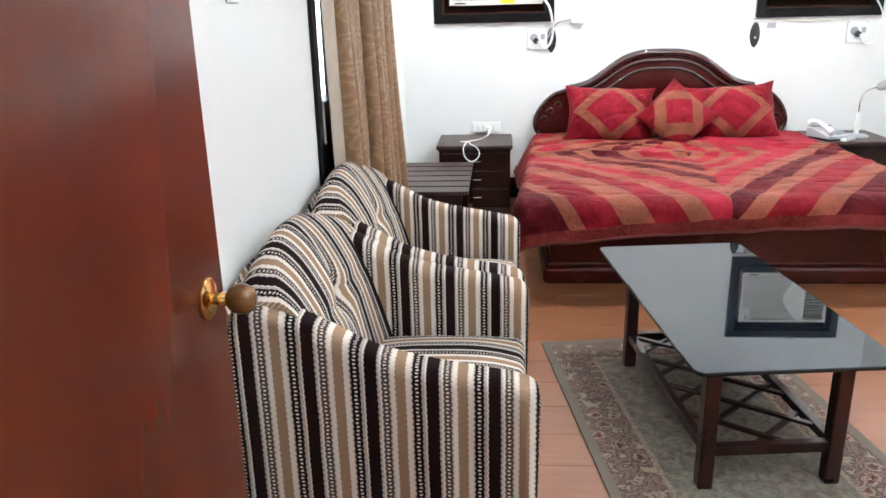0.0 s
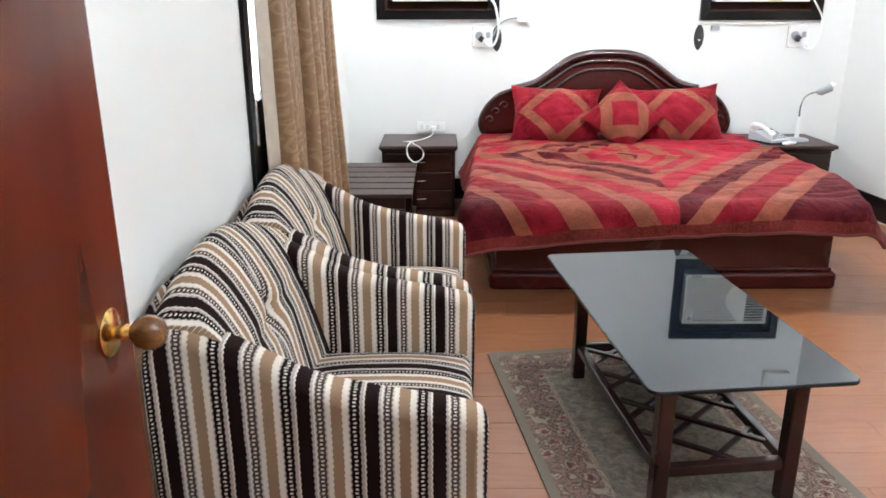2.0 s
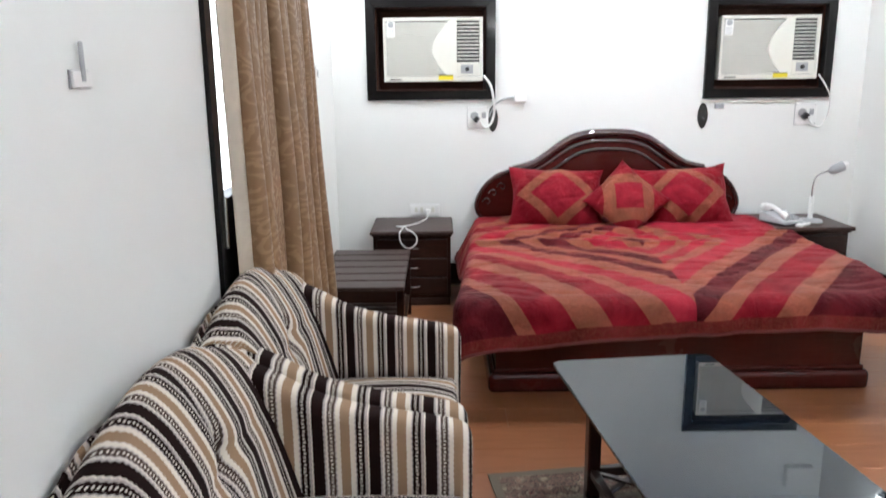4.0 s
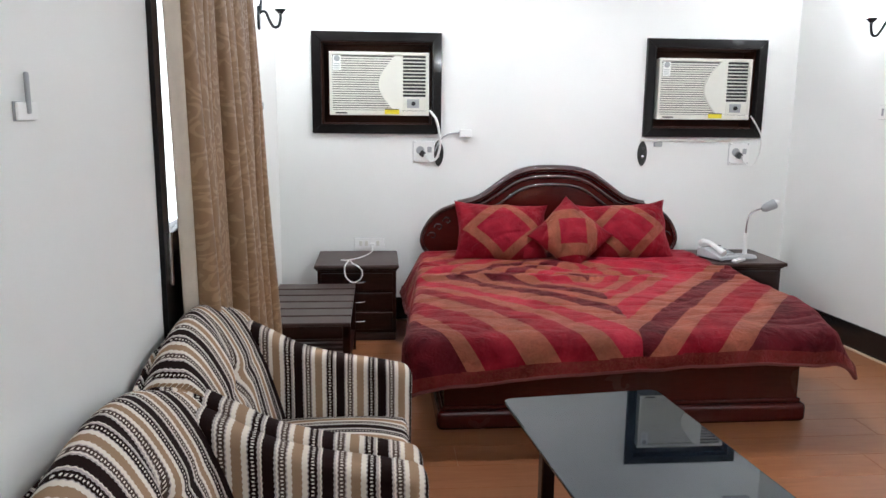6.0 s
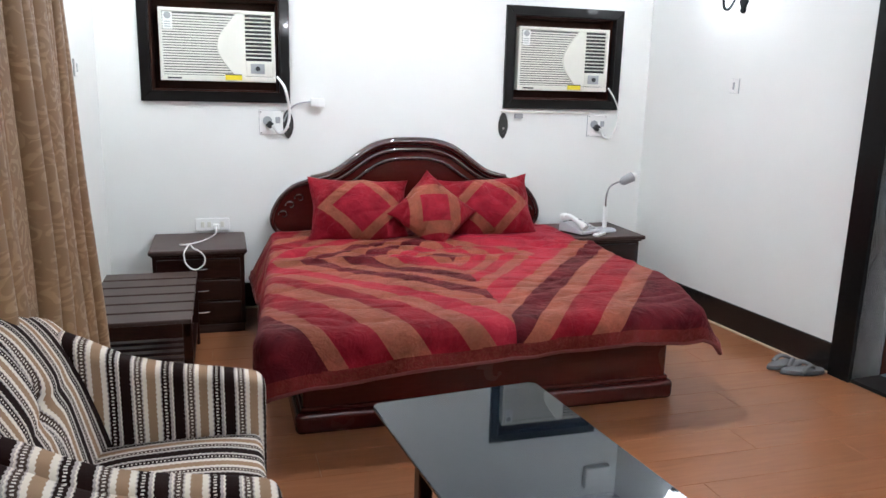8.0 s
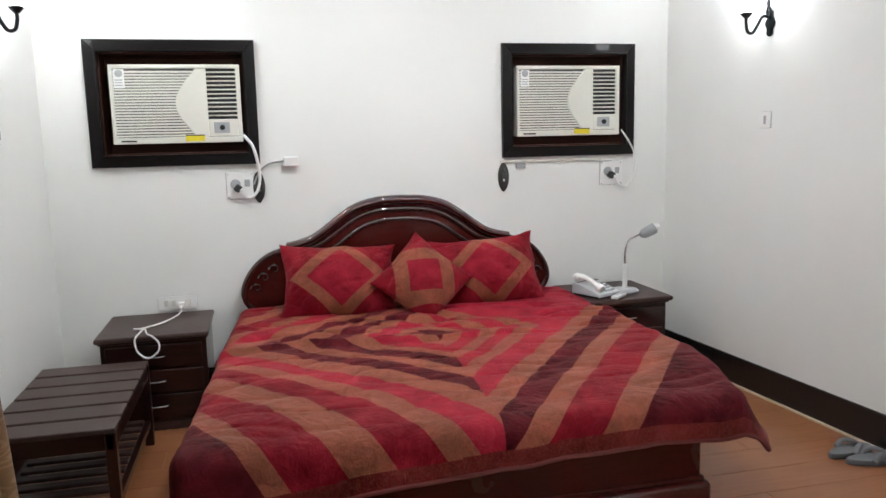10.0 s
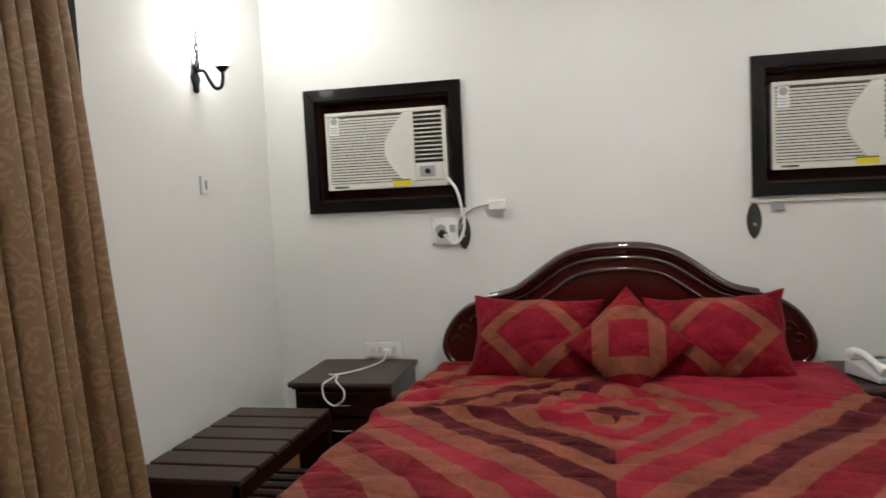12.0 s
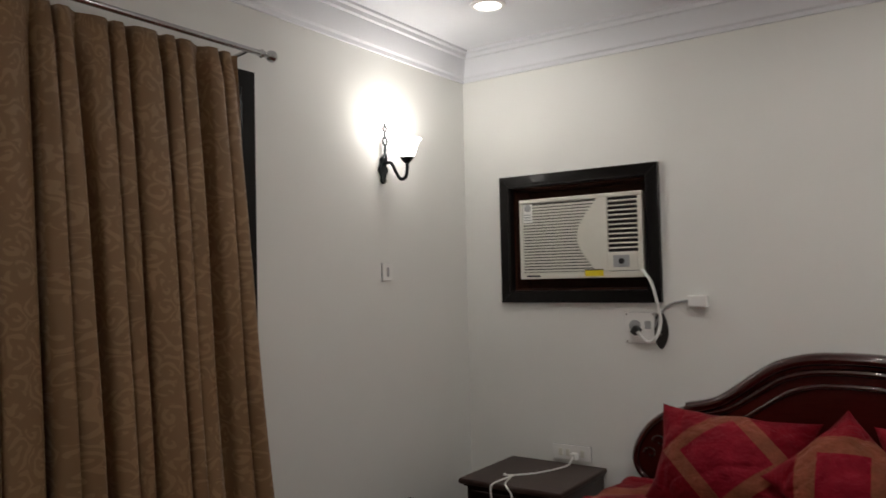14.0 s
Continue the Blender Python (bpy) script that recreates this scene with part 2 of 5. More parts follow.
def patchwork():
    """Bedcover: nested diamonds round the middle, chevrons toward the foot, a rust hem; flat cloth places in the UV map."""
    n = Nodes("patchwork_velvet")
    uv = n.add("ShaderNodeUVMap")
    uv.uv_map = "cloth"
    wob = n.op("MULTIPLY", n.op("SUBTRACT", n.noise(uv.outputs[0], 6, 3), 0.5), 0.012)
    x, y, _ = n.xyz(uv.outputs[0])
    ax = n.op("ADD", n.op("ABSOLUTE", x), wob)
    left = n.op("LESS_THAN", x, 0.0)
    slack = n.op("MULTIPLY", n.op("MULTIPLY", n.op("MAXIMUM", n.op("SUBTRACT", n.op("ABSOLUTE", y), 0.72), 0.0), 0.37), left)
    diamond = n.op("SUBTRACT", n.op("ADD", n.op("MULTIPLY", ax, n.op("SUBTRACT", 1.0, n.op("MULTIPLY", left, 0.28))), n.op("MULTIPLY", n.op("ABSOLUTE", y), 0.8)), slack)
    chevron = n.op("MAXIMUM", n.op("SUBTRACT", ax, n.op("MULTIPLY", y, 0.8)), 0.60)
    inner = n.op("MAXIMUM", n.op("LESS_THAN", diamond, 0.60), left)
    s = n.op("ADD", n.op("MULTIPLY", inner, diamond), n.op("MULTIPLY", n.op("SUBTRACT", 1.0, inner), chevron))
    s = n.op("MULTIPLY", s, 0.5)
    right_edges = (0.0, 0.10, 0.18, 0.27, 0.35, 0.43, 0.53, 0.675, 0.795, 0.935, 1.05, 1.25, 1.39)
    on_right = (MAROON, TAN_GOLD, ROSE, TAN_GOLD, ROSE, TAN_GOLD, ROSE, TAN_GOLD, MAROON, TAN_GOLD, CRIMSON, TAN_GOLD, MAROON)
    left_edges = (0.0, 0.08, 0.15, 0.26, 0.33, 0.43, 0.52, 0.615, 0.715, 0.82, 0.905, 1.03, 1.145, 1.285, 1.345)
    on_left = (MAROON, TAN_GOLD, ROSE, TAN_GOLD, MAROON, TAN_GOLD, MAROON, TAN_GOLD, ROSE, TAN_GOLD, CRIMSON, TAN_GOLD, CRIMSON, TAN_GOLD, MAROON)
    stops = [[(q * 0.5, c) for q, c in zip(edges, row)] + [(1.0, row[-1])] for edges, row in ((right_edges, on_right), (left_edges, on_left))]
    c = n.mix(left, n.ramp(s, stops[0], True), n.ramp(s, stops[1], True))
    golds = [n.ramp(s, [(q, (1, 1, 1) if k is TAN_GOLD else (0, 0, 0)) for q, k in row], True) for row in stops]
    gold = n.mix(left, golds[0], golds[1])
    hem = n.add("ShaderNodeAttribute")
    hem.attribute_name = "hem"
    edge = n.op("GREATER_THAN", hem.outputs["Fac"], 0.5)
    return velvet_finish(n, n.mix(edge, c, RUST), uv.outputs[0], n.op("MAXIMUM", gold, edge))


def pillow_velvet(name, inner, outer, k):
    n = Nodes(name)
    v = n.coord()
    x, y, _ = n.xyz(v)
    ax, ay = n.op("ABSOLUTE", x), n.op("ABSOLUTE", y)
    s = n.op("ADD", ax, n.op("MULTIPLY", ay, k))
    gold = n.op("MULTIPLY", n.op("GREATER_THAN", s, inner), n.op("LESS_THAN", s, outer))
    inside = n.op("LESS_THAN", s, inner)
    c = n.mix(gold, n.mix(inside, CRIMSON, (0.26, 0.008, 0.022)), TAN_GOLD)
    return velvet_finish(n, c, v, gold)


COVER, PILLOW_CLOTH, CUSHION_CLOTH = patchwork(), pillow_velvet("pillow_velvet", 0.182, 0.268, 1.12), pillow_velvet("cushion_velvet", 0.124, 0.228, 1.0)


def brocade():
    n = Nodes("scroll_brocade")
    v = n.coord("UV")
    warp = n.add("ShaderNodeVectorMath")
    warp.operation = "ADD"
    shake = n.add("ShaderNodeTexNoise")
    n.link(v, shake.inputs["Vector"])
    shake.inputs["Scale"].default_value = 9.0
    scaled = n.add("ShaderNodeVectorMath")
    scaled.operation = "SCALE"
    n.link(shake.outputs["Color"], scaled.inputs[0])
    scaled.inputs["Scale"].default_value = 0.11
    n.link(v, warp.inputs[0])
    n.link(scaled.outputs[0], warp.inputs[1])
    cells = n.add("ShaderNodeTexVoronoi")
    cells.voronoi_dimensions = "2D"
    n.link(warp.outputs[0], cells.inputs["Vector"])
    cells.inputs["Scale"].default_value, cells.inputs["Randomness"].default_value = 13.0, 0.9
    off = n.add("ShaderNodeVectorMath")
    off.operation = "SUBTRACT"
    n.link(warp.outputs[0], off.inputs[0])
    n.link(cells.outputs["Position"], off.inputs[1])
    dx, dy, _ = n.xyz(off.outputs[0])
    turn = n.op("ARCTAN2", dy, dx)
    curl = n.op("SINE", n.op("ADD", turn, n.op("MULTIPLY", cells.outputs["Distance"], 16.0)))
    fig = n.ramp(n.op("MULTIPLY", n.op("ADD", curl, n.op("MULTIPLY", n.noise(v, 40.0, 2), 0.9)), n.ramp(n.noise(v, 17.0, 2), [(0.38, (0, 0, 0)), (0.58, (1, 1, 1))])), [(0.30, (0, 0, 0)), (0.62, (1, 1, 1))])
    thread = n.wave(v, 120, 0.5, 1, "Y")
    c = n.mix(fig, (0.215, 0.119, 0.053), (0.275, 0.162, 0.078))
    n.bump(n.op("ADD", n.op("MULTIPLY", fig, 0.5), n.op("MULTIPLY", thread, 0.3)), 0.2, 0.0015)
    return n.done(n.mix(0.2, c, n.mix(n.noise(v, 3, 3), (0.6, 0.5, 0.4), (1, 1, 1)), "MULTIPLY"), n.op("SUBTRACT", 0.62, n.op("MULTIPLY", fig, 0.2)), Sheen_Weight=0.12)


BROCADE, LINING = brocade(), plain("cream_lining", (0.55, 0.47, 0.38), 0.8)


def laminate():
    n = Nodes("orange_laminate")
    v = n.coord("Object", (2.2, 22, 1))
    shift = n.op("MULTIPLY", n.random(), 20.0)
    add = n.add("ShaderNodeVectorMath")
    n.link(v, add.inputs[0])
    n.link(shift, add.inputs[1])
    g = n.noise(add.outputs[0], 1.6, 6, 0.6, 1.0)
    c = n.ramp(g, [(0.25, (0.250, 0.092, 0.036)), (0.55, (0.300, 0.116, 0.048)), (0.8, (0.335, 0.138, 0.061))])
    tone = n.op("ADD", 0.95, n.op("MULTIPLY", n.random(), 0.08))
    n.bump(g, 0.05, 0.001)
    mul = n.add("ShaderNodeVectorMath")
    mul.operation = "SCALE"
    n.link(c, mul.inputs[0])
    n.link(tone, mul.inputs["Scale"])
    return n.done(mul.outputs[0], n.op("ADD", 0.24, n.op("MULTIPLY", n.noise(n.coord(), 6, 4), 0.16)))


LAMINATE = laminate()


def carpet(hx, hy):
    n = Nodes("floral_carpet")
    v = n.coord()
    x, y, _ = n.xyz(v)
    d = n.op("MINIMUM", n.op("SUBTRACT", hx, n.op("ABSOLUTE", x)), n.op("SUBTRACT", hy, n.op("ABSOLUTE", y)))
    flower = n.voronoi(v, 14)
    curl = n.noise(v, 24, 4, 0.65, 2.2)
    floral = n.ramp(n.op("ADD", n.op("MULTIPLY", flower, 0.55), n.op("MULTIPLY", curl, 0.6)),
                    [(0.30, (0.020, 0.012, 0.012)), (0.40, (0.17, 0.055, 0.050)), (0.46, (0.36, 0.30, 0.22)), (0.52, (0.045, 0.022, 0.020)), (0.60, (0.25, 0.16, 0.12)), (0.66, (0.05, 0.026, 0.022)), (0.76, (0.30, 0.25, 0.18))])
    field = n.mix(n.ramp(n.noise(v, 26, 6, 0.75, 0.8), [(0.36, (0, 0, 0)), (0.66, (1, 1, 1))]), (0.085, 0.070, 0.050), (0.260, 0.225, 0.175))
    field = n.mix(n.ramp(n.voronoi(v, 10), [(0.08, (0.8, 0.8, 0.8)), (0.22, (0, 0, 0))]), field, (0.10, 0.055, 0.050))
    edge = (0.165, 0.135, 0.10)
    guard = n.mix(n.op("GREATER_THAN", n.op("FRACT", n.op("ADD", n.op("MULTIPLY", n.op("ADD", x, y), 70.0), n.op("MULTIPLY", curl, 4.0))), 0.5), (0.36, 0.30, 0.22), (0.15, 0.10, 0.085))
    c = n.mix(n.op("GREATER_THAN", d, 0.034), edge, floral)
    c = n.mix(n.op("GREATER_THAN", d, 0.185), c, guard)
    c = n.mix(n.op("GREATER_THAN", d, 0.202), c, field)
    pile = n.noise(v, 350, 2)
    n.bump(n.op("ADD", pile, n.op("MULTIPLY", curl, 0.5)), 0.7, 0.004)
    return n.done(n.mix(0.4, c, n.mix(pile, (0.6, 0.6, 0.6), (1.15, 1.15, 1.15)), "MULTIPLY"), 0.95)


# ---- mesh helpers ----
def thing(name, m, label, category, group="", kind=""):
    ob = new(name)
    ob.matrix_world = m
    return tagged(ob, label, category, group, kind)


def part(name, bm, material, parent=None, label="", smooth=True):
    """Links a bmesh as one mesh object under a thing or under a part."""
    mesh = bpy.data.meshes.new(name)
    bm.normal_update()
    soft = [f.smooth for f in bm.faces]
    bm.to_mesh(mesh)
    bm.free()
    mesh.materials.append(material)
    if smooth:
        mesh.set_sharp_from_angle(angle=radians(38))
    mesh.polygons.foreach_set("use_smooth", soft if smooth else [False] * len(soft))
    ob = new(name, mesh)
    ob.parent = parent
    return tagged(ob, label)


def box(bm, x0, x1, y0, y1, z0, z1, bevel=0.0, segments=2):
    made = bmesh.ops.create_cube(bm, size=1.0, matrix=Matrix.Translation(((x0 + x1) / 2, (y0 + y1) / 2, (z0 + z1) / 2)) @ Matrix.Diagonal((x1 - x0, y1 - y0, z1 - z0, 1)))
    if bevel > 0:
        edges = {e for v in made["verts"] for e in v.link_edges}
        bmesh.ops.bevel(bm, geom=list(edges), offset=bevel, segments=segments, affect="EDGES", profile=0.5)
    return bm


def boxed(x0, x1, y0, y1, z0, z1, bevel=0.0, segments=2):
    return box(bmesh.new(), x0, x1, y0, y1, z0, z1, bevel, segments)


def grid(rows, closed_u=False, closed_v=False, bm=None):
    """A skin over rows of points."""
    bm = bm or bmesh.new()
    vs = [[bm.verts.new(p) for p in row] for row in rows]
    nu, nv = len(vs), len(vs[0])
    for i in range(nu - (0 if closed_u else 1)):
        for j in range(nv - (0 if closed_v else 1)):
            a, b, c, d = vs[i][j], vs[(i + 1) % nu][j], vs[(i + 1) % nu][(j + 1) % nv], vs[i][(j + 1) % nv]
            bm.faces.new((a, b, c, d)).smooth = True
    return bm, vs


def tube(points, radius, n=10, bm=None, caps=True):
    """A round rod along points; radius may be one number or one for each point."""
    pts = [Vector(p) for p in points]
    rad = radius if isinstance(radius, (list, tuple)) else [radius] * len(pts)
    side = None
    rows = []
    for i, p in enumerate(pts):
        d = (pts[min(i + 1, len(pts) - 1)] - pts[max(i - 1, 0)]).normalized()
        if side is None:
            side = d.orthogonal().normalized()
        side = (side - d * side.dot(d)).normalized()
        up = d.cross(side)
        rows.append([p + rad[i] * (math.cos(a) * side + math.sin(a) * up) for a in (2 * math.pi * k / n for k in range(n))])
    bm, vs = grid(rows, closed_v=True, bm=bm)
    if caps:
        bm.faces.new(list(reversed(vs[0])))
        bm.faces.new(vs[-1])
    bmesh.ops.recalc_face_normals(bm, faces=bm.faces)
    return bm


def smooth_path(points, steps=8):
    """Catmull-Rom through points."""
    p = [Vector(q) for q in points]
    p = [2 * p[0] - p[1]] + p + [2 * p[-1] - p[-2]]
    out = []
    for i in range(1, len(p) - 2):
        for k in range(steps):
            t = k / steps
            out.append(0.5 * (2 * p[i] + (p[i + 1] - p[i - 1]) * t + (2 * p[i - 1] - 5 * p[i] + 4 * p[i + 1] - p[i + 2]) * t ** 2 + (3 * p[i] - p[i - 1] - 3 * p[i + 1] + p[i + 2]) * t ** 3))
    return out + [p[-2]]


def lathe(profile, n=24, bm=None, m=None):
    """A turned body: (radius, height) pairs round z."""
    rows = [[Vector((r * math.cos(a), r * math.sin(a), z)) for a in (2 * math.pi * k / n for k in range(n))] for r, z in profile]
    if m is not None:
        rows = [[m @ p for p in row] for row in rows]
    bm, vs = grid(rows, closed_v=True, bm=bm)
    for ring in (vs[0], vs[-1]):
        bm.faces.new(ring)
    bmesh.ops.recalc_face_normals(bm, faces=bm.faces)
    return bm


def prism(outline, axis, a, b, bevel=0.0, segments=2):
    """A flat outline pushed from a to b along an axis: 'y' takes (x, z) pairs, 'z' takes (x, y), 'x' takes (y, z)."""
    place = {"y": lambda p, d: (p[0], d, p[1]), "z": lambda p, d: (p[0], p[1], d), "x": lambda p, d: (d, p[0], p[1])}[axis]
    bm = bmesh.new()
    lo = [bm.verts.new(place(p, a)) for p in outline]
    hi = [bm.verts.new(place(p, b)) for p in outline]
    k = len(outline)
    rims = [bm.faces.new(lo), bm.faces.new(list(reversed(hi)))]
    for i in range(k):
        bm.faces.new((lo[i], hi[i], hi[(i + 1) % k], lo[(i + 1) % k])).smooth = k > 8
    bmesh.ops.recalc_face_normals(bm, faces=bm.faces)
    if bevel > 0:
        edges = {e for f in rims for e in f.edges}
        bmesh.ops.bevel(bm, geom=list(edges), offset=bevel, segments=segments, affect="EDGES", profile=0.5)
    return bm


def rounded_prism(outline, y0, y1, r, steps=5):
    """An outline of (x, z) pairs between y0 and y1 with its rims rounded by r."""
    k = len(outline)
    normals = []
    for i in range(k):
        a, b = Vector(outline[i - 1]), Vector(outline[(i + 1) % k])
        t = (b - a).normalized()
        normals.append(Vector((-t.y, t.x)))
    layers = [(y0 + r - r * math.sin(a), r - r * math.cos(a)) for a in (math.pi / 2 * (1 - q / steps) for q in range(steps + 1))]
    layers += [(y1 - r + r * math.sin(a), r - r * math.cos(a)) for a in (math.pi / 2 * q / steps for q in range(steps + 1))]
    rows = [[(p[0] + n.x * d, y, p[1] + n.y * d) for p, n in zip(outline, normals)] for y, d in layers]
    bm, vs = grid(rows, closed_v=True)
    for ring in (vs[0], vs[-1]):
        bm.faces.new(ring)
    bmesh.ops.recalc_face_normals(bm, faces=bm.faces)
    return bm


def blend(xs, ys, x):
    return float(np.interp(x, xs, ys))

# ---- the room ----
LEFT, FAR, NEAR, TOP = -0.24, 5.85, 0.42, 2.74
RIGHT = Matrix.Translation((3.44, FAR, 0)) @ Matrix.Rotation(math.atan(0.08), 4, "Z")
ID = Matrix.Identity(4)


def setting(name, bm, material, label, m=ID, smooth=False):
    ob = part(name, bm, material, None, label, smooth)
    ob.matrix_world = m
    return tagged(ob, kind="structure", category=name.split("_")[0])


def many(*boxes):
    bm = bmesh.new()
    for b in boxes:
        box(bm, *b)
    return bm


WY0, WY1, WZ0, WZ1 = 2.93, 4.30, 0.12, 2.32
setting("wall_west", many((LEFT - 0.2, LEFT, NEAR, WY0, 0, TOP), (LEFT - 0.2, LEFT, WY1, FAR, 0, TOP), (LEFT - 0.2, LEFT, WY0, WY1, WZ1, TOP), (LEFT - 0.2, LEFT, WY0, WY1, 0, WZ0),
                          (LEFT, LEFT + 0.024, NEAR, 1.82, 0, 2.58)), WALL, "white painted plaster wall with a tall window")
AC1, AC2, ACZ = (0.0, 0.883), (2.327, 3.201), (1.338, 2.018)
setting("wall_north", many((LEFT - 0.2, AC1[0] + 0.04, FAR, FAR + 0.2, 0, TOP), (AC1[0] + 0.04, AC1[1] - 0.04, FAR, FAR + 0.2, 0, ACZ[0] + 0.04), (AC1[0] + 0.04, AC1[1] - 0.04, FAR, FAR + 0.2, ACZ[1] - 0.04, TOP),
                           (AC1[1] - 0.04, AC2[0] + 0.04, FAR, FAR + 0.2, 0, TOP), (AC2[0] + 0.04, AC2[1] - 0.04, FAR, FAR + 0.2, 0, ACZ[0] + 0.04), (AC2[0] + 0.04, AC2[1] - 0.04, FAR, FAR + 0.2, ACZ[1] - 0.04, TOP),
                           (AC2[1] - 0.04, 3.7, FAR, FAR + 0.2, 0, TOP)), WALL, "white painted plaster wall behind the bed")
DY0, DY1 = -2.80, -2.00
setting("wall_east", many((0, 0.2, DY1, 0, 0, TOP), (0, 0.2, -5.55, DY0, 0, TOP), (0, 0.2, DY0, DY1, 2.08, TOP)), WALL, "white painted plaster wall with a doorway", RIGHT)
setting("wall_south", many((LEFT - 0.2, -0.06, 0.22, NEAR, 0, TOP), (0.86, 4.2, 0.22, NEAR, 0, TOP), (-0.06, 0.86, 0.22, NEAR, 2.08, TOP)), WALL, "white painted plaster wall with the entrance doorway")
setting("wall_corridor", many((-0.7, -0.6, -1.7, 0.22, 0, TOP), (1.7, 1.8, -1.7, 0.22, 0, TOP), (-0.7, 1.8, -1.8, -1.7, 0, TOP)), WALL, "white painted corridor walls outside the entrance")
setting("ceiling", boxed(LEFT - 0.2, 4.2, -1.8, FAR + 0.2, TOP, TOP + 0.1), CEILING, "white painted flat ceiling")
setting("ceiling_bathroom", many((3.85, 5.6, 1.9, 5.2, 2.45, 2.55)), CEILING, "white ceiling of the adjoining washroom")
# Gap in the outer wall is added, unseen, to let daylight reach the floor.
setting("wall_bathroom", many((5.4, 5.5, 1.9, 5.2, 0, 1.3), (5.4, 5.5, 1.9, 2.5, 1.3, 2.45), (5.4, 5.5, 4.4, 5.2, 1.3, 2.45), (3.9, 5.5, 1.8, 1.9, 0, 2.45), (3.85, 5.5, 5.1, 5.2, 0, 2.45)), WALL, "pale walls of the adjoining washroom, with an added gap for daylight")
tiles = setting("floor_bathroom", boxed(3.62, 5.5, 1.8, 5.2, -0.1, -0.004), TILE_PALE, "pale blue tiled washroom floor")
setting("ground", boxed(-900, LEFT - 0.2, -900, 900, -0.5, -0.4), OUTDOOR, "dusty ground outside the window")

# Emissive sheet stands in for bright daylight, so the panes read white.
_day_glow = Nodes("daylight_backdrop_glow")
BACKDROP_GLOW = _day_glow.done((0.8, 0.82, 0.84), 1.0, Emission_Color=(0.9, 0.95, 1.0, 1), Emission_Strength=3.0)
setting("backdrop", boxed(-3.1, -3.0, -6, 40, -0.4, 9), BACKDROP_GLOW, "glowing backdrop standing in for daylight outside the window")

CORNICE = [(0, 2.585), (0.012, 2.585), (0.016, 2.603), (0.030, 2.610), (0.048, 2.650), (0.058, 2.700), (0.074, 2.704), (0.080, 2.722), (0.096, 2.728), (0.098, TOP), (0, TOP)]
setting("trim_cornice_west", prism([(LEFT + d, z) for d, z in CORNICE], "y", NEAR, FAR), CEILING, "white moulded plaster cornice", smooth=True)
setting("trim_cornice_north", prism([(FAR - d, z) for d, z in CORNICE], "x", LEFT, 3.45), CEILING, "white moulded plaster cornice", smooth=True)
setting("trim_cornice_east", prism([(-d, z) for d, z in CORNICE], "y", -5.5, 0), CEILING, "white moulded plaster cornice", RIGHT, True)
setting("baseboard_north", boxed(LEFT, 3.45, FAR - 0.014, FAR, 0, 0.17, 0.003, 1), SKIRTING, "glossy black skirting board")
setting("baseboard_west", many((LEFT, LEFT + 0.014, WY1, FAR - 0.014, 0, 0.17), (LEFT, LEFT + 0.014, 1.82, WY0, 0, 0.17)), SKIRTING, "glossy black skirting board")
setting("baseboard_east", boxed(-0.014, 0, -1.866, -0.014, 0, 0.17, 0.003, 1), SKIRTING, "glossy black skirting board", RIGHT)
setting("trim_edge_east", boxed(-0.030, -0.014, -1.866, -0.014, 0, 0.012, 0.003, 1), CREAM_TRIM, "cream edging strip along the laminate floor", RIGHT)
setting("trim_edge_north", boxed(LEFT + 0.014, 3.43, FAR - 0.030, FAR - 0.014, 0, 0.012, 0.003, 1), CREAM_TRIM, "cream edging strip along the laminate floor")

# doorway to the washroom
door_frame = setting("door_2", many((-0.025, 0.205, DY1, DY1 + 0.13, 0, 2.21), (-0.025, 0.205, DY0 - 0.13, DY0, 0, 2.21), (-0.025, 0.205, DY0, DY1, 2.08, 2.21)), BLACK_WOOD, "black-stained wooden door frame standing open", RIGHT)
part("threshold", boxed(-0.01, 0.2, DY0, DY1, 0, 0.02, 0.004, 1), BLACK_WOOD, door_frame, "black threshold")
part("door_leaf", boxed(0.22, 0.98, DY1 + 0.01, DY1 + 0.05, 0.01, 2.05, 0.004, 1), DOOR_WOOD, door_frame, "red-brown door leaf swung inward")

# window
window = setting("window_1", many((LEFT - 0.12, LEFT + 0.016, WY0, WY0 + 0.065, WZ0, WZ1), (LEFT - 0.12, LEFT + 0.016, WY1 - 0.065, WY1, WZ0, WZ1), (LEFT - 0.12, LEFT + 0.016, WY0 + 0.065, WY1 - 0.065, WZ1 - 0.07, WZ1),
                                  (LEFT - 0.12, LEFT + 0.016, WY0 + 0.065, WY1 - 0.065, WZ0, WZ0 + 0.07)), BLACK_WOOD, "tall black-stained wooden window behind the curtain")
part("mullion", boxed(LEFT - 0.11, LEFT - 0.01, 3.60, 3.66, WZ0 + 0.07, WZ1 - 0.07, 0.004), BLACK_WOOD, window)
for y0, y1 in ((WY0 + 0.065, 3.60), (3.66, WY1 - 0.065)):
    part("lower_panel", boxed(LEFT - 0.075, LEFT - 0.045, y0, y1, WZ0 + 0.07, 1.00, 0.003), BLACK_WOOD, window, "solid dark lower panel")
    part("rail", boxed(LEFT - 0.10, LEFT - 0.02, y0, y1, 1.00, 1.07, 0.004), BLACK_WOOD, window)
    pane = part("pane", boxed(LEFT - 0.065, LEFT - 0.060, y0, y1, 1.07, WZ1 - 0.07), GLASS, window, "clear glass pane")
    pane.visible_shadow = False
    part("grille_bar", tube([(LEFT - 0.035, y0 + 0.055, 1.07), (LEFT - 0.035, y0 + 0.055, WZ1 - 0.07)], 0.008), IRON, window)
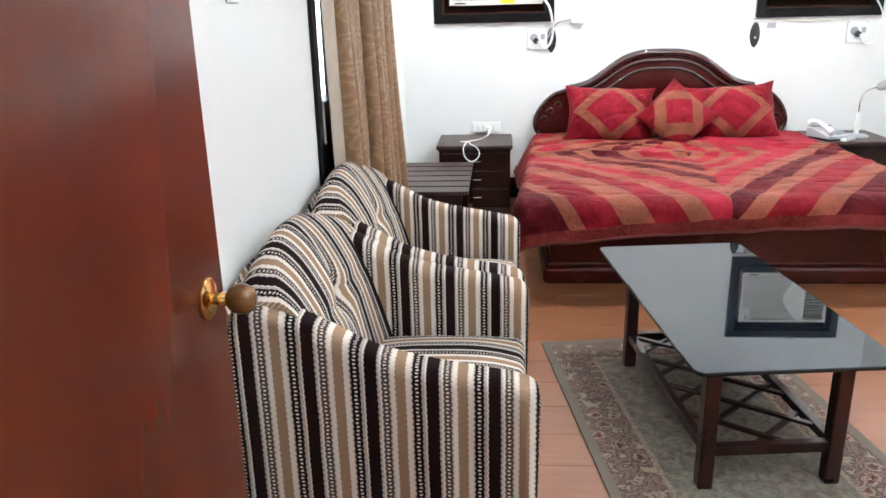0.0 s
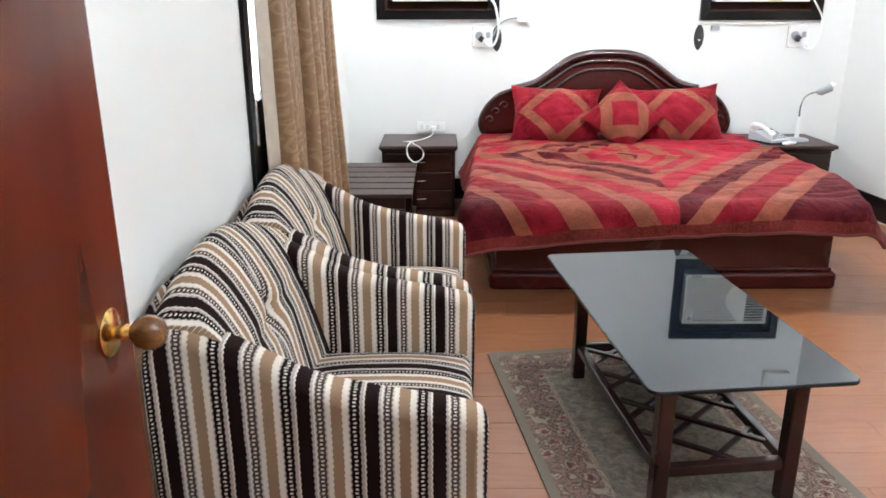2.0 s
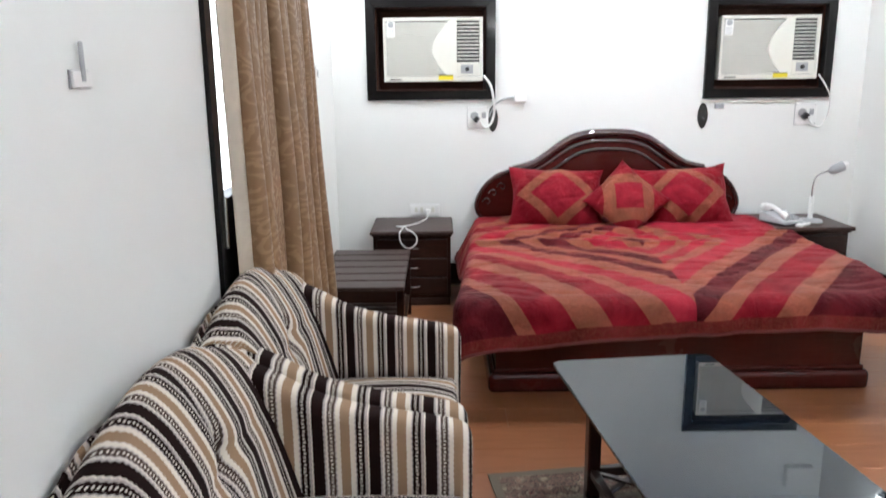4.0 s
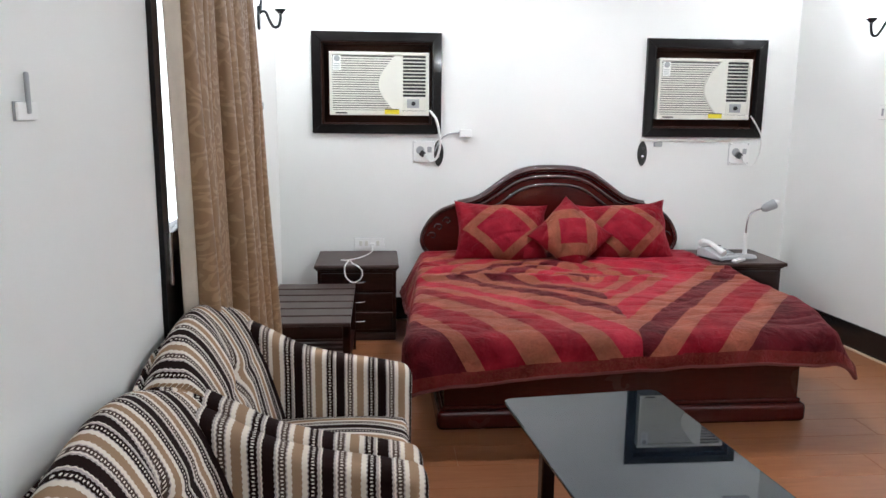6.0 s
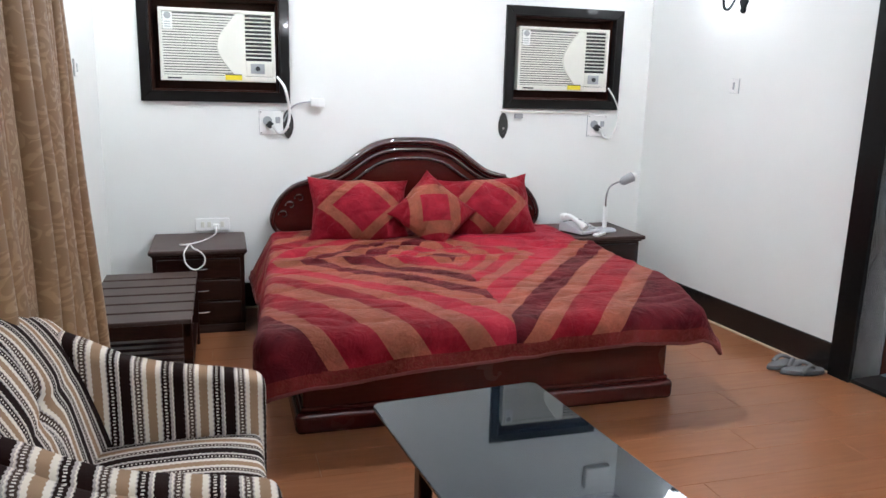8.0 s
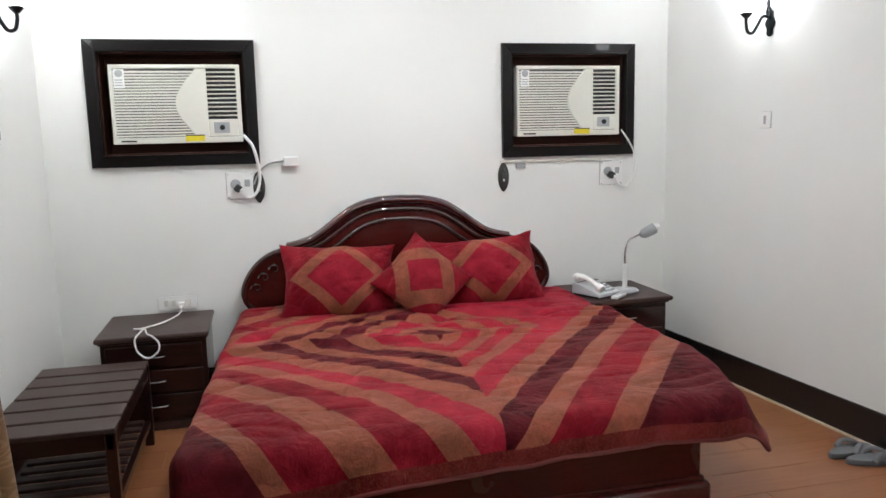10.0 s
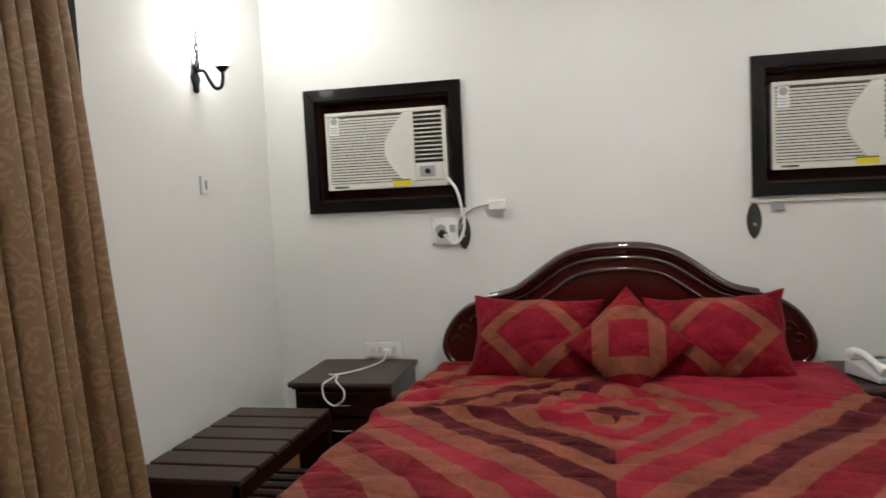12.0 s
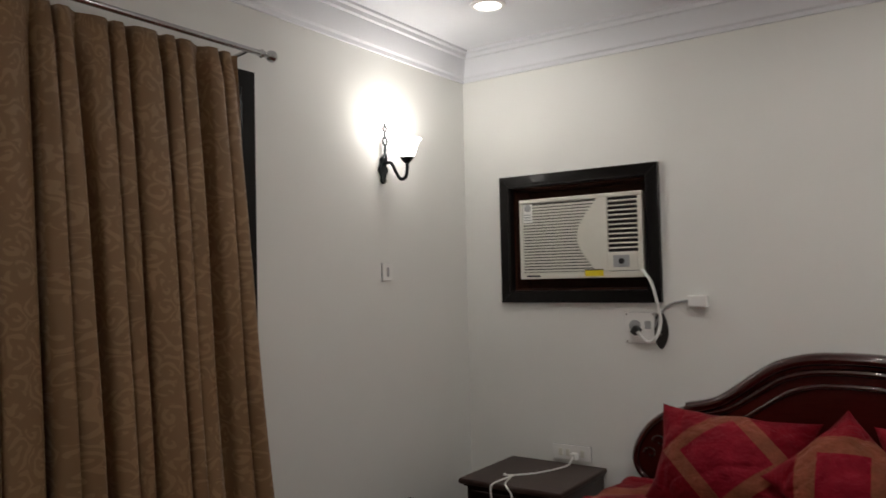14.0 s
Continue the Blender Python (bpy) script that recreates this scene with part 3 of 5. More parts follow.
part("latch", boxed(LEFT + 0.0, LEFT + 0.03, WY0 + 0.03, WY0 + 0.05, 0.93, 1.10, 0.004), CHROME, window, "steel latch")

# entrance door, standing open along the wall
entrance = thing("door_1", pose(-0.10, 0.44, 0), "glossy red-brown wooden entrance door standing open", "door", kind="structure")
part("leaf", boxed(0, 0.040, 0, 0.908, 0.01, 2.05, 0.004), DOOR_WOOD, entrance)
for z in (0.25, 1.05, 1.85):
    part("hinge", tube([(0.044, -0.006, z - 0.05), (0.044, -0.006, z + 0.05)], 0.007), BRASS, entrance, "brass hinge")
AT_KNOB = Matrix.Translation((0.040, 0.826, 0.934)) @ Matrix.Rotation(radians(90), 4, "Y")
rose = part("rosette", lathe([(0.0, 0), (0.038, 0), (0.039, 0.004), (0.032, 0.008), (0.022, 0.010), (0.014, 0.013), (0.0, 0.014)], 32, m=AT_KNOB), BRASS, entrance, "polished brass rosette")
part("shank", lathe([(0.0, 0.010), (0.011, 0.010), (0.010, 0.022), (0.014, 0.028), (0.012, 0.036), (0.018, 0.042), (0.0, 0.044)], 24, m=AT_KNOB), BRASS, entrance, "brass shank")
part("knob", lathe([(0.0, 0.040), (0.017, 0.040), (0.025, 0.048), (0.0285, 0.060), (0.028, 0.072), (0.022, 0.084), (0.012, 0.090), (0.0, 0.0915)], 32, m=AT_KNOB), KNOB_WOOD, entrance, "turned polished wooden knob")
setting("trim_entrance_frame", many((-0.10, -0.06, 0.20, NEAR + 0.005, 0, 2.12), (0.86, 0.92, 0.20, NEAR + 0.02, 0, 2.14), (-0.06, 0.86, 0.20, NEAR + 0.02, 2.08, 2.14)), DOOR_WOOD, "red-brown wooden entrance door frame")

# ---- bed ----
XC = 1.655
bed = thing("bed", pose(XC, 0, 0), "dark red mahogany double bed with a carved arched headboard", "bed")
part("plinth", boxed(-0.94, 0.885, 3.876, 5.78, 0, 0.10, 0.028, 4), MAHOGANY, bed, "moulded plinth")
part("base", boxed(-0.905, 0.850, 3.91, 5.78, 0.098, 0.43, 0.012, 3), MAHOGANY, bed)
part("moulding", boxed(-0.915, 0.86, 3.90, 5.78, 0.098, 0.118, 0.006, 2), MAHOGANY, bed)
part("mattress", boxed(-0.87, 0.82, 3.93, 5.74, 0.43, 0.498, 0.03, 3), WHITE_PLASTIC, bed, "mattress under the cover")
ARCH = [(0.0, 1.131), (0.14, 1.124), (0.26, 1.092), (0.35, 1.038), (0.44, 0.972), (0.52, 0.920), (0.60, 0.893), (0.665, 0.880)]
WING = [(0.672, 0.862), (0.70, 0.852), (0.78, 0.822), (0.85, 0.765), (0.90, 0.690), (0.920, 0.620), (0.905, 0.560), (0.870, 0.520)]


def arch_line(grow, drop, upto):
    pts = [(x * grow, (z - 0.45) * drop + 0.45) for x, z in ARCH[:upto]]
    half = [(p.x, p.z) for p in smooth_path([(x, 0, z) for x, z in pts], 5)]
    return [(-x, z) for x, z in reversed(half[1:])] + half


half = [(p.x, p.z) for p in smooth_path([(x, 0, z) for x, z in ARCH], 5)] + [(p.x, p.z) for p in smooth_path([(x, 0, z) for x, z in WING], 4)] + [(0.86, 0.12)]
outline = [(-x, z) for x, z in reversed(half[1:])] + half
headboard = part("headboard", prism([(x + 0.015, z) for x, z in outline], "y", 5.775, 5.835, 0.014, 3), MAHOGANY, bed, "arched headboard with raised mouldings")
rim = arch_line(1.0, 1.0, 8)
part("moulding", tube([(x + 0.015, 5.768, z - 0.024) for x, z in rim], 0.027, 14), LACQUER, headboard)
for grow, drop, r in ((0.92, 0.885, 0.016), (0.82, 0.800, 0.012)):
    part("moulding", tube([(x + 0.015, 5.772, z) for x, z in arch_line(grow, drop, 8)], r, 12), LACQUER, headboard)
for side in (-1, 1):
    wing = smooth_path([(side * x + 0.015, 5.772, z - 0.012) for x, z in WING], 5)
    part("wing_moulding", tube(wing, 0.016, 10), LACQUER, headboard)
    for k, (px, pz) in enumerate(((0.74, 0.735), (0.80, 0.690), (0.845, 0.630))):
        scroll = [(side * (px + (0.034 - 0.0028 * i) * math.cos(0.6 * i)) + 0.015, 5.770, pz + (0.034 - 0.0028 * i) * math.sin(0.6 * i)) for i in range(11)]
        part("scroll", tube(scroll, [0.008 - 0.0004 * i for i in range(11)], 8), LACQUER, headboard, "carved scroll")


RUST_CLOTH = plain("rust_velvet", RUST, 0.7, vary=0.35, scale=40)


def bedcover():
    """Quilted cloth over the mattress: top, rounded edges, hanging sides that flare at the foot."""
    NC, NR = 180, 200
    foot, head = 3.80, 5.66
    left_edge = lambda y: blend((3.8, 4.3, 5.2, 5.6), (0.612, 0.672, 0.74, 0.775), y)
    right_edge = lambda y: blend((3.8, 4.25, 5.0, 5.6), (2.545, 2.635, 2.625, 2.60), y)
    bm = bmesh.new()
    uv = bm.loops.layers.uv.new("cloth")
    hem = bm.verts.layers.float.new("hem")
    flat, vs = {}, []

    def over(e, arc, flare):
        """Out and down for a length e past the edge."""
        a = min(e / arc, math.pi / 2 - flare)
        out, down = arc * math.sin(a), arc * (1 - math.cos(a))
        rest = max(0.0, e - arc * (math.pi / 2 - flare))
        return out + rest * math.sin(flare), down + rest * math.cos(flare)

    for i in range(NR + 1):
        r = i / NR
        row = []
        for j in range(NC + 1):
            c = j / NC
            xe = blend((0.62, 1.25, 1.86, 2.4, 2.7), (0, 0.25, 0.5, 0.75, 1), 0.62 + 2.08 * c)
            front = blend((0, 0.25, 0.5, 0.75, 1.0), (0.345, 0.25, 0.205, 0.205, 0.23), xe)
            b = max(0.0, (r - 0.80) / 0.20) * front
            y = head + (foot - head) * min(1.0, r / 0.80)
            la, ra = blend((3.8, 4.6, 5.6), (0.30, 0.26, 0.30), y), blend((3.8, 4.4, 5.6), (0.235, 0.20, 0.20), y)
            xl, xr = left_edge(y), right_edge(y)
            a = max(0.0, (0.15 - c) / 0.15) * la if c < 0.5 else max(0.0, (c - 0.85) / 0.15) * ra
            x = xl + (xr - xl) * min(1.0, max(0.0, (c - 0.15) / 0.70))
            sgn = -1 if c < 0.5 else 1
            crown = 0.548 - 0.030 * (max(0.0, (4.35 - y) / 0.55)) ** 2 - 0.012 * abs(2 * c - 1) ** 4
            fold = 0.011 * math.sin(31 * y + 3.0 * math.sin(3.1 * x) + 4 * noise.noise((x * 1.3, y * 2, 0))) * math.exp(-((y - 5.02) / 0.17) ** 2)
            crown += fold + 0.016 * noise.noise((x * 3.1, y * 3.1, 3)) + 0.005 * noise.noise((x * 9, y * 9, 7))
            ridge = y - (4.74 - 0.06 * (x - 1.0) + 0.02 * math.sin(7 * x))
            crown += 0.026 * math.exp(-(ridge / (0.022 if ridge < 0 else 0.05)) ** 2) * max(0.0, min(1.0, (2.15 - x) / 0.3))
            near_head = math.exp(-((y - 5.1) / 0.30) ** 2)
            crease = abs(noise.noise((x * 2.2 + 0.8 * y, y * 8.0, 9)))
            crown -= 0.026 * (max(0.0, 0.20 - crease) / 0.20) ** 1.5 * (0.35 + 0.7 * near_head)
            crown += 0.004 * (1 - min(1.0, 6 * abs(noise.noise((x * 4.5 - y, y * 5.0 + x, 21))))) * (0.3 + near_head)
            flare_a = (blend((3.8, 4.4, 5.2, 5.6), (0.0, 0.06, 0.42, 0.50), y) if sgn < 0 else blend((3.8, 4.6, 5.6), (0.62, 0.40, 0.2), y)) + 0.10 * noise.noise((y * 3, 5, 0))
            flare_b = blend((0, 0.5, 1), (0.16, 0.12, 0.30), xe) + 0.08 * noise.noise((x * 4, 1, 2))
            e = (a ** 4 + b ** 4) ** 0.25
            if e > 0:
                k = b / (a + b)
                flare = flare_a * (1 - k) + flare_b * k
                out, down = over(e, 0.055 + 0.035 * k, flare)
                ripple = 0.012 * noise.noise((x * 6, y * 6, 11)) * min(1.0, e / 0.1)
                n = math.hypot(a, b)
                px, py, pz = x + sgn * (out + ripple) * a / n, y - (out + ripple) * b / n, crown - down
            else:
                px, py, pz = x, y, crown
            v = bm.verts.new((px, py, pz))
            last = (0.062 if b > 0 else 0.045)
            v[hem] = 1.0 if (b > front - last) or (c < 0.5 and a > la - 0.045) or (c > 0.5 and a > ra - 0.045) else 0.0
            flat[v] = (x + sgn * a - 1.63, y - b - 4.78)
            row.append(v)
        vs.append(row)
    rim_path = [vs[i][0].co.copy() for i in range(0, NR, 2)] + [vs[NR][j].co.copy() for j in range(0, NC + 1, 2)] + [vs[i][NC].co.copy() for i in range(NR, -1, -2)]
    for i in range(NR):
        for j in range(NC):
            f = bm.faces.new((vs[i][j], vs[i + 1][j], vs[i + 1][j + 1], vs[i][j + 1]))
            f.smooth = True
            for loop in f.loops:
                loop[uv].uv = flat[loop.vert]
    ob = part("bedcover", bm, COVER)
    part("hem_piping", tube(rim_path, 0.008, 8), RUST_CLOTH, ob, "rust velvet piped hem")
    mod = ob.modifiers.new("cloth", "SOLIDIFY")
    mod.thickness, mod.offset = 0.012, -1
    return tagged(ob, "crimson, maroon and gold patchwork velvet bedcover draped over the bed", "bedcover")


bedcover()


def pillow(name, m, w, h, t, material, label, category, group="", seed=0.0):
    NU, NV = 64, 52
    bm = bmesh.new()
    faces = {}
    for s in (1, -1):
        rows = []
        for i in range(NU + 1):
            u = -1 + 2 * i / NU
            row = []
            for j in range(NV + 1):
                v = -1 + 2 * j / NV
                fat = ((1 - abs(u) ** 2.4) * (1 - abs(v) ** 2.4)) ** 0.6
                x = w / 2 * u * (1 - 0.10 * (1 - v * v))
                y = h / 2 * v * (1 - 0.10 * (1 - u * u))
                lump = noise.noise((x * 6 + s + seed, y * 6, w * 7))
                fold = max(0.0, 0.16 - abs(noise.noise((x * 4.2 + s + seed, y * 5.5 + w, 3)))) / 0.16
                pinch = max(0.0, 0.12 - abs(noise.noise((x * 9 - y * 4 + seed, y * 8 + x * 5, 8)))) / 0.12
                edge_pull = 1 - abs(2 * fat - 1)
                x += 0.010 * noise.noise((y * 9 + seed, u, 4)) * (abs(u) > 0.5)
                y += 0.012 * noise.noise((x * 8 + seed, v, 6)) * (abs(v) > 0.5)
                z = s * (t / 2) * fat + 0.009 * min(1.0, 2 * fat) * lump - s * (0.007 * fold ** 1.5 * min(1.0, 2 * fat) + 0.009 * pinch * edge_pull)
                key = (i, j) if abs(u) == 1 or abs(v) == 1 else (i, j, s)
                if key not in faces:
                    faces[key] = bm.verts.new((x, y, z))
                row.append(faces[key])
            rows.append(row)
        for i in range(NU):
            for j in range(NV):
                q = (rows[i][j], rows[i + 1][j], rows[i + 1][j + 1], rows[i][j + 1])
                bm.faces.new(q if s > 0 else q[::-1]).smooth = True
    ob = part(name, bm, material)
    ob.matrix_world = m
    return tagged(ob, label, category, group)


pillow("pillow", pose(1.265, 5.47, 0.695, 60, 0, 1) @ pose(0, 0, 0, 0, 0, -3), 0.64, 0.44, 0.25, PILLOW_CLOTH, "crimson velvet pillow with a gold diamond leaning on the headboard", "pillow", "pillows on the bed", 2.3)
pillow("pillow", pose(2.105, 5.47, 0.695, 60, 0, -2) @ pose(0, 0, 0, 0, 0, 3.5), 0.64, 0.44, 0.25, PILLOW_CLOTH, "crimson velvet pillow with a gold diamond leaning on the headboard", "pillow", "pillows on the bed")
pillow("cushion", pose(1.70, 5.335, 0.70, 58, 0, 0) @ pose(0, 0, 0, 0, 0, 45), 0.415, 0.415, 0.20, CUSHION_CLOTH, "square crimson cushion with a gold frame set on its corner", "cushion", "", 7.1)


# ---- bedside ----
def nightstand(m):
    ob = thing("nightstand", m, "dark mahogany nightstand with three drawers and metal pulls", "nightstand", "nightstands beside the bed")
    part("plinth", boxed(-0.25, 0.25, 0.05, 0.52, 0, 0.05, 0.004), BROWN_WOOD, ob)
    part("body", boxed(-0.255, 0.255, 0.055, 0.525, 0.05, 0.488, 0.004), DARK_MAHOGANY, ob)
    part("top", boxed(-0.272, 0.272, 0, 0.53, 0.488, 0.515, 0.009, 3), BROWN_WOOD, ob, "dark brown moulded top")
    part("top_moulding", boxed(-0.262, 0.262, 0.030, 0.525, 0.472, 0.488, 0.006, 2), DARK_MAHOGANY, ob)
    for k in range(3):
        z0 = 0.075 + k * 0.130
        drawer = part("drawer", boxed(-0.232, 0.232, 0.040, 0.058, z0, z0 + 0.118, 0.005), DARK_MAHOGANY, ob)
        pull = smooth_path([(-0.05, 0.040, z0 + 0.066), (-0.045, 0.022, z0 + 0.062), (0, 0.018, z0 + 0.060), (0.045, 0.022, z0 + 0.062), (0.05, 0.040, z0 + 0.066)], 4)
        part("handle", tube(pull, 0.0045, 8), CHROME, drawer, "thin metal pull")
    return ob


first = nightstand(pose(0.305, 5.305, 0))
copy_thing(first, pose(2.915, 5.285, 0))

rack = thing("luggage_rack", pose(0.065, 4.74, 0), "dark brown slatted wooden luggage rack against the wall", "luggage rack")
for k in range(6):
    y0 = -0.455 + k * 0.1535
    part("slat", boxed(-0.235, 0.235, y0, y0 + 0.134, 0.404, 0.424, 0.004), BROWN_WOOD, rack)
for x in (-0.215, 0.215):
    part("rail", boxed(x - 0.015, x + 0.015, -0.45, 0.46, 0.335, 0.402, 0.004), DARK_MAHOGANY, rack)
    part("lower_rail", boxed(x - 0.013, x + 0.013, -0.40, 0.41, 0.10, 0.135, 0.004), DARK_MAHOGANY, rack)
    for y in (-0.43, 0.44):
        part("leg", boxed(x - 0.020, x + 0.020, y - 0.020, y + 0.020, 0, 0.404, 0.004), DARK_MAHOGANY, rack)
for y in (-0.43, 0.44):
    part("apron", boxed(-0.195, 0.195, y - 0.012, y + 0.012, 0.335, 0.402, 0.004), DARK_MAHOGANY, rack)
for k in range(9):
    y0 = -0.37 + k * 0.088
    part("shelf_slat", boxed(-0.205, 0.205, y0, y0 + 0.05, 0.135, 0.150, 0.003), BROWN_WOOD, rack)

# desk lamp, telephone and remote on the nightstand
Z2 = 0.515
desk = thing("desk_lamp", pose(2.985, 5.50, Z2), "small grey gooseneck desk lamp, switched off", "lamp")
part("base", lathe([(0.0, 0), (0.080, 0), (0.083, 0.006), (0.074, 0.016), (0.03, 0.024), (0.0, 0.025)], 28), GREY_PLASTIC, desk)
part("stem", tube([(0, 0, 0.02), (0, 0, 0.17)], 0.015, 14), WHITE_PLASTIC, desk)
part("neck", tube(smooth_path([(0, 0, 0.15), (0.0, 0, 0.24), (0.02, 0, 0.305), (0.075, 0, 0.335), (0.11, 0, 0.340)], 8), 0.006, 8), CHROME, desk)
part("shade", lathe([(0.0, 0), (0.016, 0), (0.030, 0.02), (0.035, 0.095), (0.0, 0.092)], 20, m=Matrix.Translation((0.10, 0, 0.336)) @ Matrix.Rotation(radians(66), 4, "Y")), GREY_PLASTIC, desk)
part("bulb", lathe([(0.0, 0.085), (0.020, 0.088), (0.020, 0.120), (0.010, 0.132), (0.0, 0.133)], 14, m=Matrix.Translation((0.10, 0, 0.336)) @ Matrix.Rotation(radians(66), 4, "Y")), WHITE_PLASTIC, desk)

PHONE_GREY = plain("pale_grey_plastic", (0.50, 0.52, 0.53), 0.4, vary=0.04)
phone = thing("telephone", pose(2.775, 5.46, Z2, 0, 0, 24), "pale grey push-button desk telephone with its handset resting", "telephone")
part("foot", boxed(-0.085, 0.085, -0.095, 0.095, 0, 0.014, 0.004), DARK_PLASTIC, phone, "dark underside")
part("body", prism([(-0.105, 0.010), (0.105, 0.010), (0.105, 0.070), (0.055, 0.076), (-0.105, 0.028)], "x", -0.092, 0.092, 0.007, 3), PHONE_GREY, phone)
# Near-black cradle colour stands for the shade below the handset.
part("cradle", prism([(-0.085, 0.034), (0.075, 0.078), (0.075, 0.060), (-0.085, 0.020)], "x", -0.086, -0.030, 0.004), DARK_PLASTIC, phone, "handset cradle, coloured dark for the shade under the handset")
handset = smooth_path([(-0.058, -0.100, 0.054), (-0.058, -0.075, 0.066), (-0.058, -0.02, 0.092), (-0.058, 0.04, 0.112), (-0.058, 0.085, 0.106), (-0.058, 0.105, 0.096)], 5)
part("handset", tube(handset, [0.024 if (i < 7 or i > 18) else 0.016 for i in range(len(handset))], 12), WHITE_PLASTIC, phone, "white handset")
part("display", prism([(0.045, 0.075), (0.085, 0.073), (0.085, 0.078), (0.045, 0.080)], "x", -0.015, 0.075), DARK_PLASTIC, phone, "dark display")
for r in range(4):
    for q in range(3):
        yk = -0.085 + r * 0.028
        zk = 0.028 + 0.30 * (yk + 0.105)
        part("key", boxed(-0.006 + q * 0.028, 0.014 + q * 0.028, yk, yk + 0.017, zk, zk + 0.010, 0.001, 1), GREY_PLASTIC, phone)
remote = thing("remote_control", pose(2.87, 5.35, Z2, 0, 0, -50), "small white remote control lying flat", "remote control")
part("body", boxed(-0.022, 0.022, -0.065, 0.065, 0, 0.018, 0.006), WHITE_PLASTIC, remote)
part("screen", boxed(-0.015, 0.015, 0.015, 0.052, 0.0175, 0.0195, 0.001, 1), GREY_PLASTIC, remote)
part("button", boxed(-0.008, 0.008, -0.03, -0.012, 0.0175, 0.021, 0.001, 1), GREY_PLASTIC, remote)

# ---- armchairs ----
ARM_TOP = [(0.404, 0.475), (0.402, 0.515), (0.380, 0.545), (0.330, 0.560), (0.25, 0.575), (0.11, 0.600), (-0.016, 0.637), (-0.136, 0.700), (-0.243, 0.748), (-0.311, 0.757), (-0.353, 0.735), (-0.375, 0.66)]


def armchair(m):
    """Tub armchair: x runs to the front, y across."""
    ob = thing("armchair", m, "armchair in brown, cream and black striped woven upholstery", "armchair", "armchairs along the wall")
    top = [(p.x, p.z) for p in smooth_path([(x, 0, z) for x, z in ARM_TOP], 5)]
    shape = [(-0.372, 0.05)] + [(0.394, 0.05), (0.397, 0.15), (0.400, 0.25), (0.402, 0.36)] + top + [(-0.378, 0.5), (-0.376, 0.3)]
    for side in (-1, 1):
        y0, y1 = (0.305, 0.408) if side > 0 else (-0.408, -0.305)
        arm = part("arm", rounded_prism(shape, y0, y1, 0.034, 5), STRIPE_X, ob)
        yy = 0.404 * side
        part("piping", tube([(x * 0.985, yy, z - 0.052) for x, z in top[14:-5]], 0.0045, 6), STRIPE_X, arm, "piped seam")

    def crest(y):
        return 0.735 + 0.125 * max(0.0, math.cos(math.pi * y / 0.86)) ** 0.8

    section = [(-0.09, 0.36), (-0.105, 0.42), (-0.135, 0.52), (-0.175, 0.64), (-0.215, 0.74), (-0.255, 0.82), (-0.300, 0.86), (-0.345, 0.835), (-0.375, 0.76), (-0.385, 0.60), (-0.380, 0.10)]
    line = [(p.x, p.z) for p in smooth_path([(x, 0, z) for x, z in section], 5)]
    rows = []
    for i in range(49):
        y = -0.385 + 0.77 * i / 48
        h = crest(y)
        wrap = 0.06 * (abs(y) / 0.385) ** 3
        row = []
        for k, (x, z) in enumerate(line):
            zz = 0.36 + (z - 0.36) * (h - 0.36) / 0.50 if k < 38 else min(z, h - 0.02)
            front = math.exp(-((k - 17) / 9.0) ** 2) if k < 34 else 0.0
            dimple = 0.050 * math.exp(-(y / 0.045) ** 2 - ((zz - 0.63) / 0.05) ** 2) + 0.020 * math.exp(-(y / 0.022) ** 2) * front + 0.014 * math.exp(-((zz - 0.63) / 0.025) ** 2) * math.exp(-(y / 0.2) ** 2)
            puff = 0.025 * math.cos(math.pi * y / 0.80) * front
            row.append((x + wrap * (1 if k < 30 else 0) + puff - (dimple if k < 32 else 0), y, zz))
        rows.append(row)
    bm, vs = grid(rows)
    for ring in (vs[0], vs[-1]):
        bm.faces.new(ring)
    bmesh.ops.recalc_face_normals(bm, faces=bm.faces)
    back = part("backrest", bm, STRIPE_Y, ob)
    part("button", lathe([(0.0, 0.0), (0.012, 0.0), (0.010, 0.006), (0.0, 0.008)], 14, m=Matrix.Translation((-0.205, 0, 0.63)) @ Matrix.Rotation(radians(78), 4, "Y")), STRIPE_Y, back)
    NU = 24
    rows = []
    for i in range(NU + 1):
        x = -0.13 + 0.515 * i / NU
        row = []
        for k in range(NU + 1):
            y = -0.302 + 0.604 * k / NU
            u, v = 2 * i / NU - 1, 2 * k / NU - 1
            z = 0.372 + 0.034 * (1 - abs(u) ** 3) * (1 - v ** 4) + 0.004 * noise.noise((x * 7, y * 7, 1))
            row.append((x, y, z))
        rows.append(row)
    bm, vs = grid(rows)
    edge = [e for e in bm.edges if e.is_boundary]
    low = bmesh.ops.extrude_edge_only(bm, edges=edge)
    for v in [g for g in low["geom"] if isinstance(g, bmesh.types.BMVert)]:
        v.co.z = 0.255
    bmesh.ops.recalc_face_normals(bm, faces=bm.faces)
    rim_edges = [e for e in bm.edges if len(e.link_faces) == 2 and e.calc_face_angle(0) > 0.9]
    bmesh.ops.bevel(bm, geom=rim_edges, offset=0.028, segments=4, affect="EDGES", profile=0.5)
    part("seat", bm, STRIPE_Y, ob)
    part("base", boxed(-0.36, 0.372, -0.303, 0.303, 0.05, 0.262, 0.010), STRIPE_Y, ob)
    for x in (-0.31, 0.33):
        for y in (-0.34, 0.34):
            part("foot", boxed(x - 0.022, x + 0.022, y - 0.022, y + 0.022, 0, 0.052, 0.004), BROWN_WOOD, ob, "dark wooden foot")
    return ob


chair = armchair(pose(0.172, 2.066, 0))
copy_thing(chair, pose(0.164, 2.897, 0))

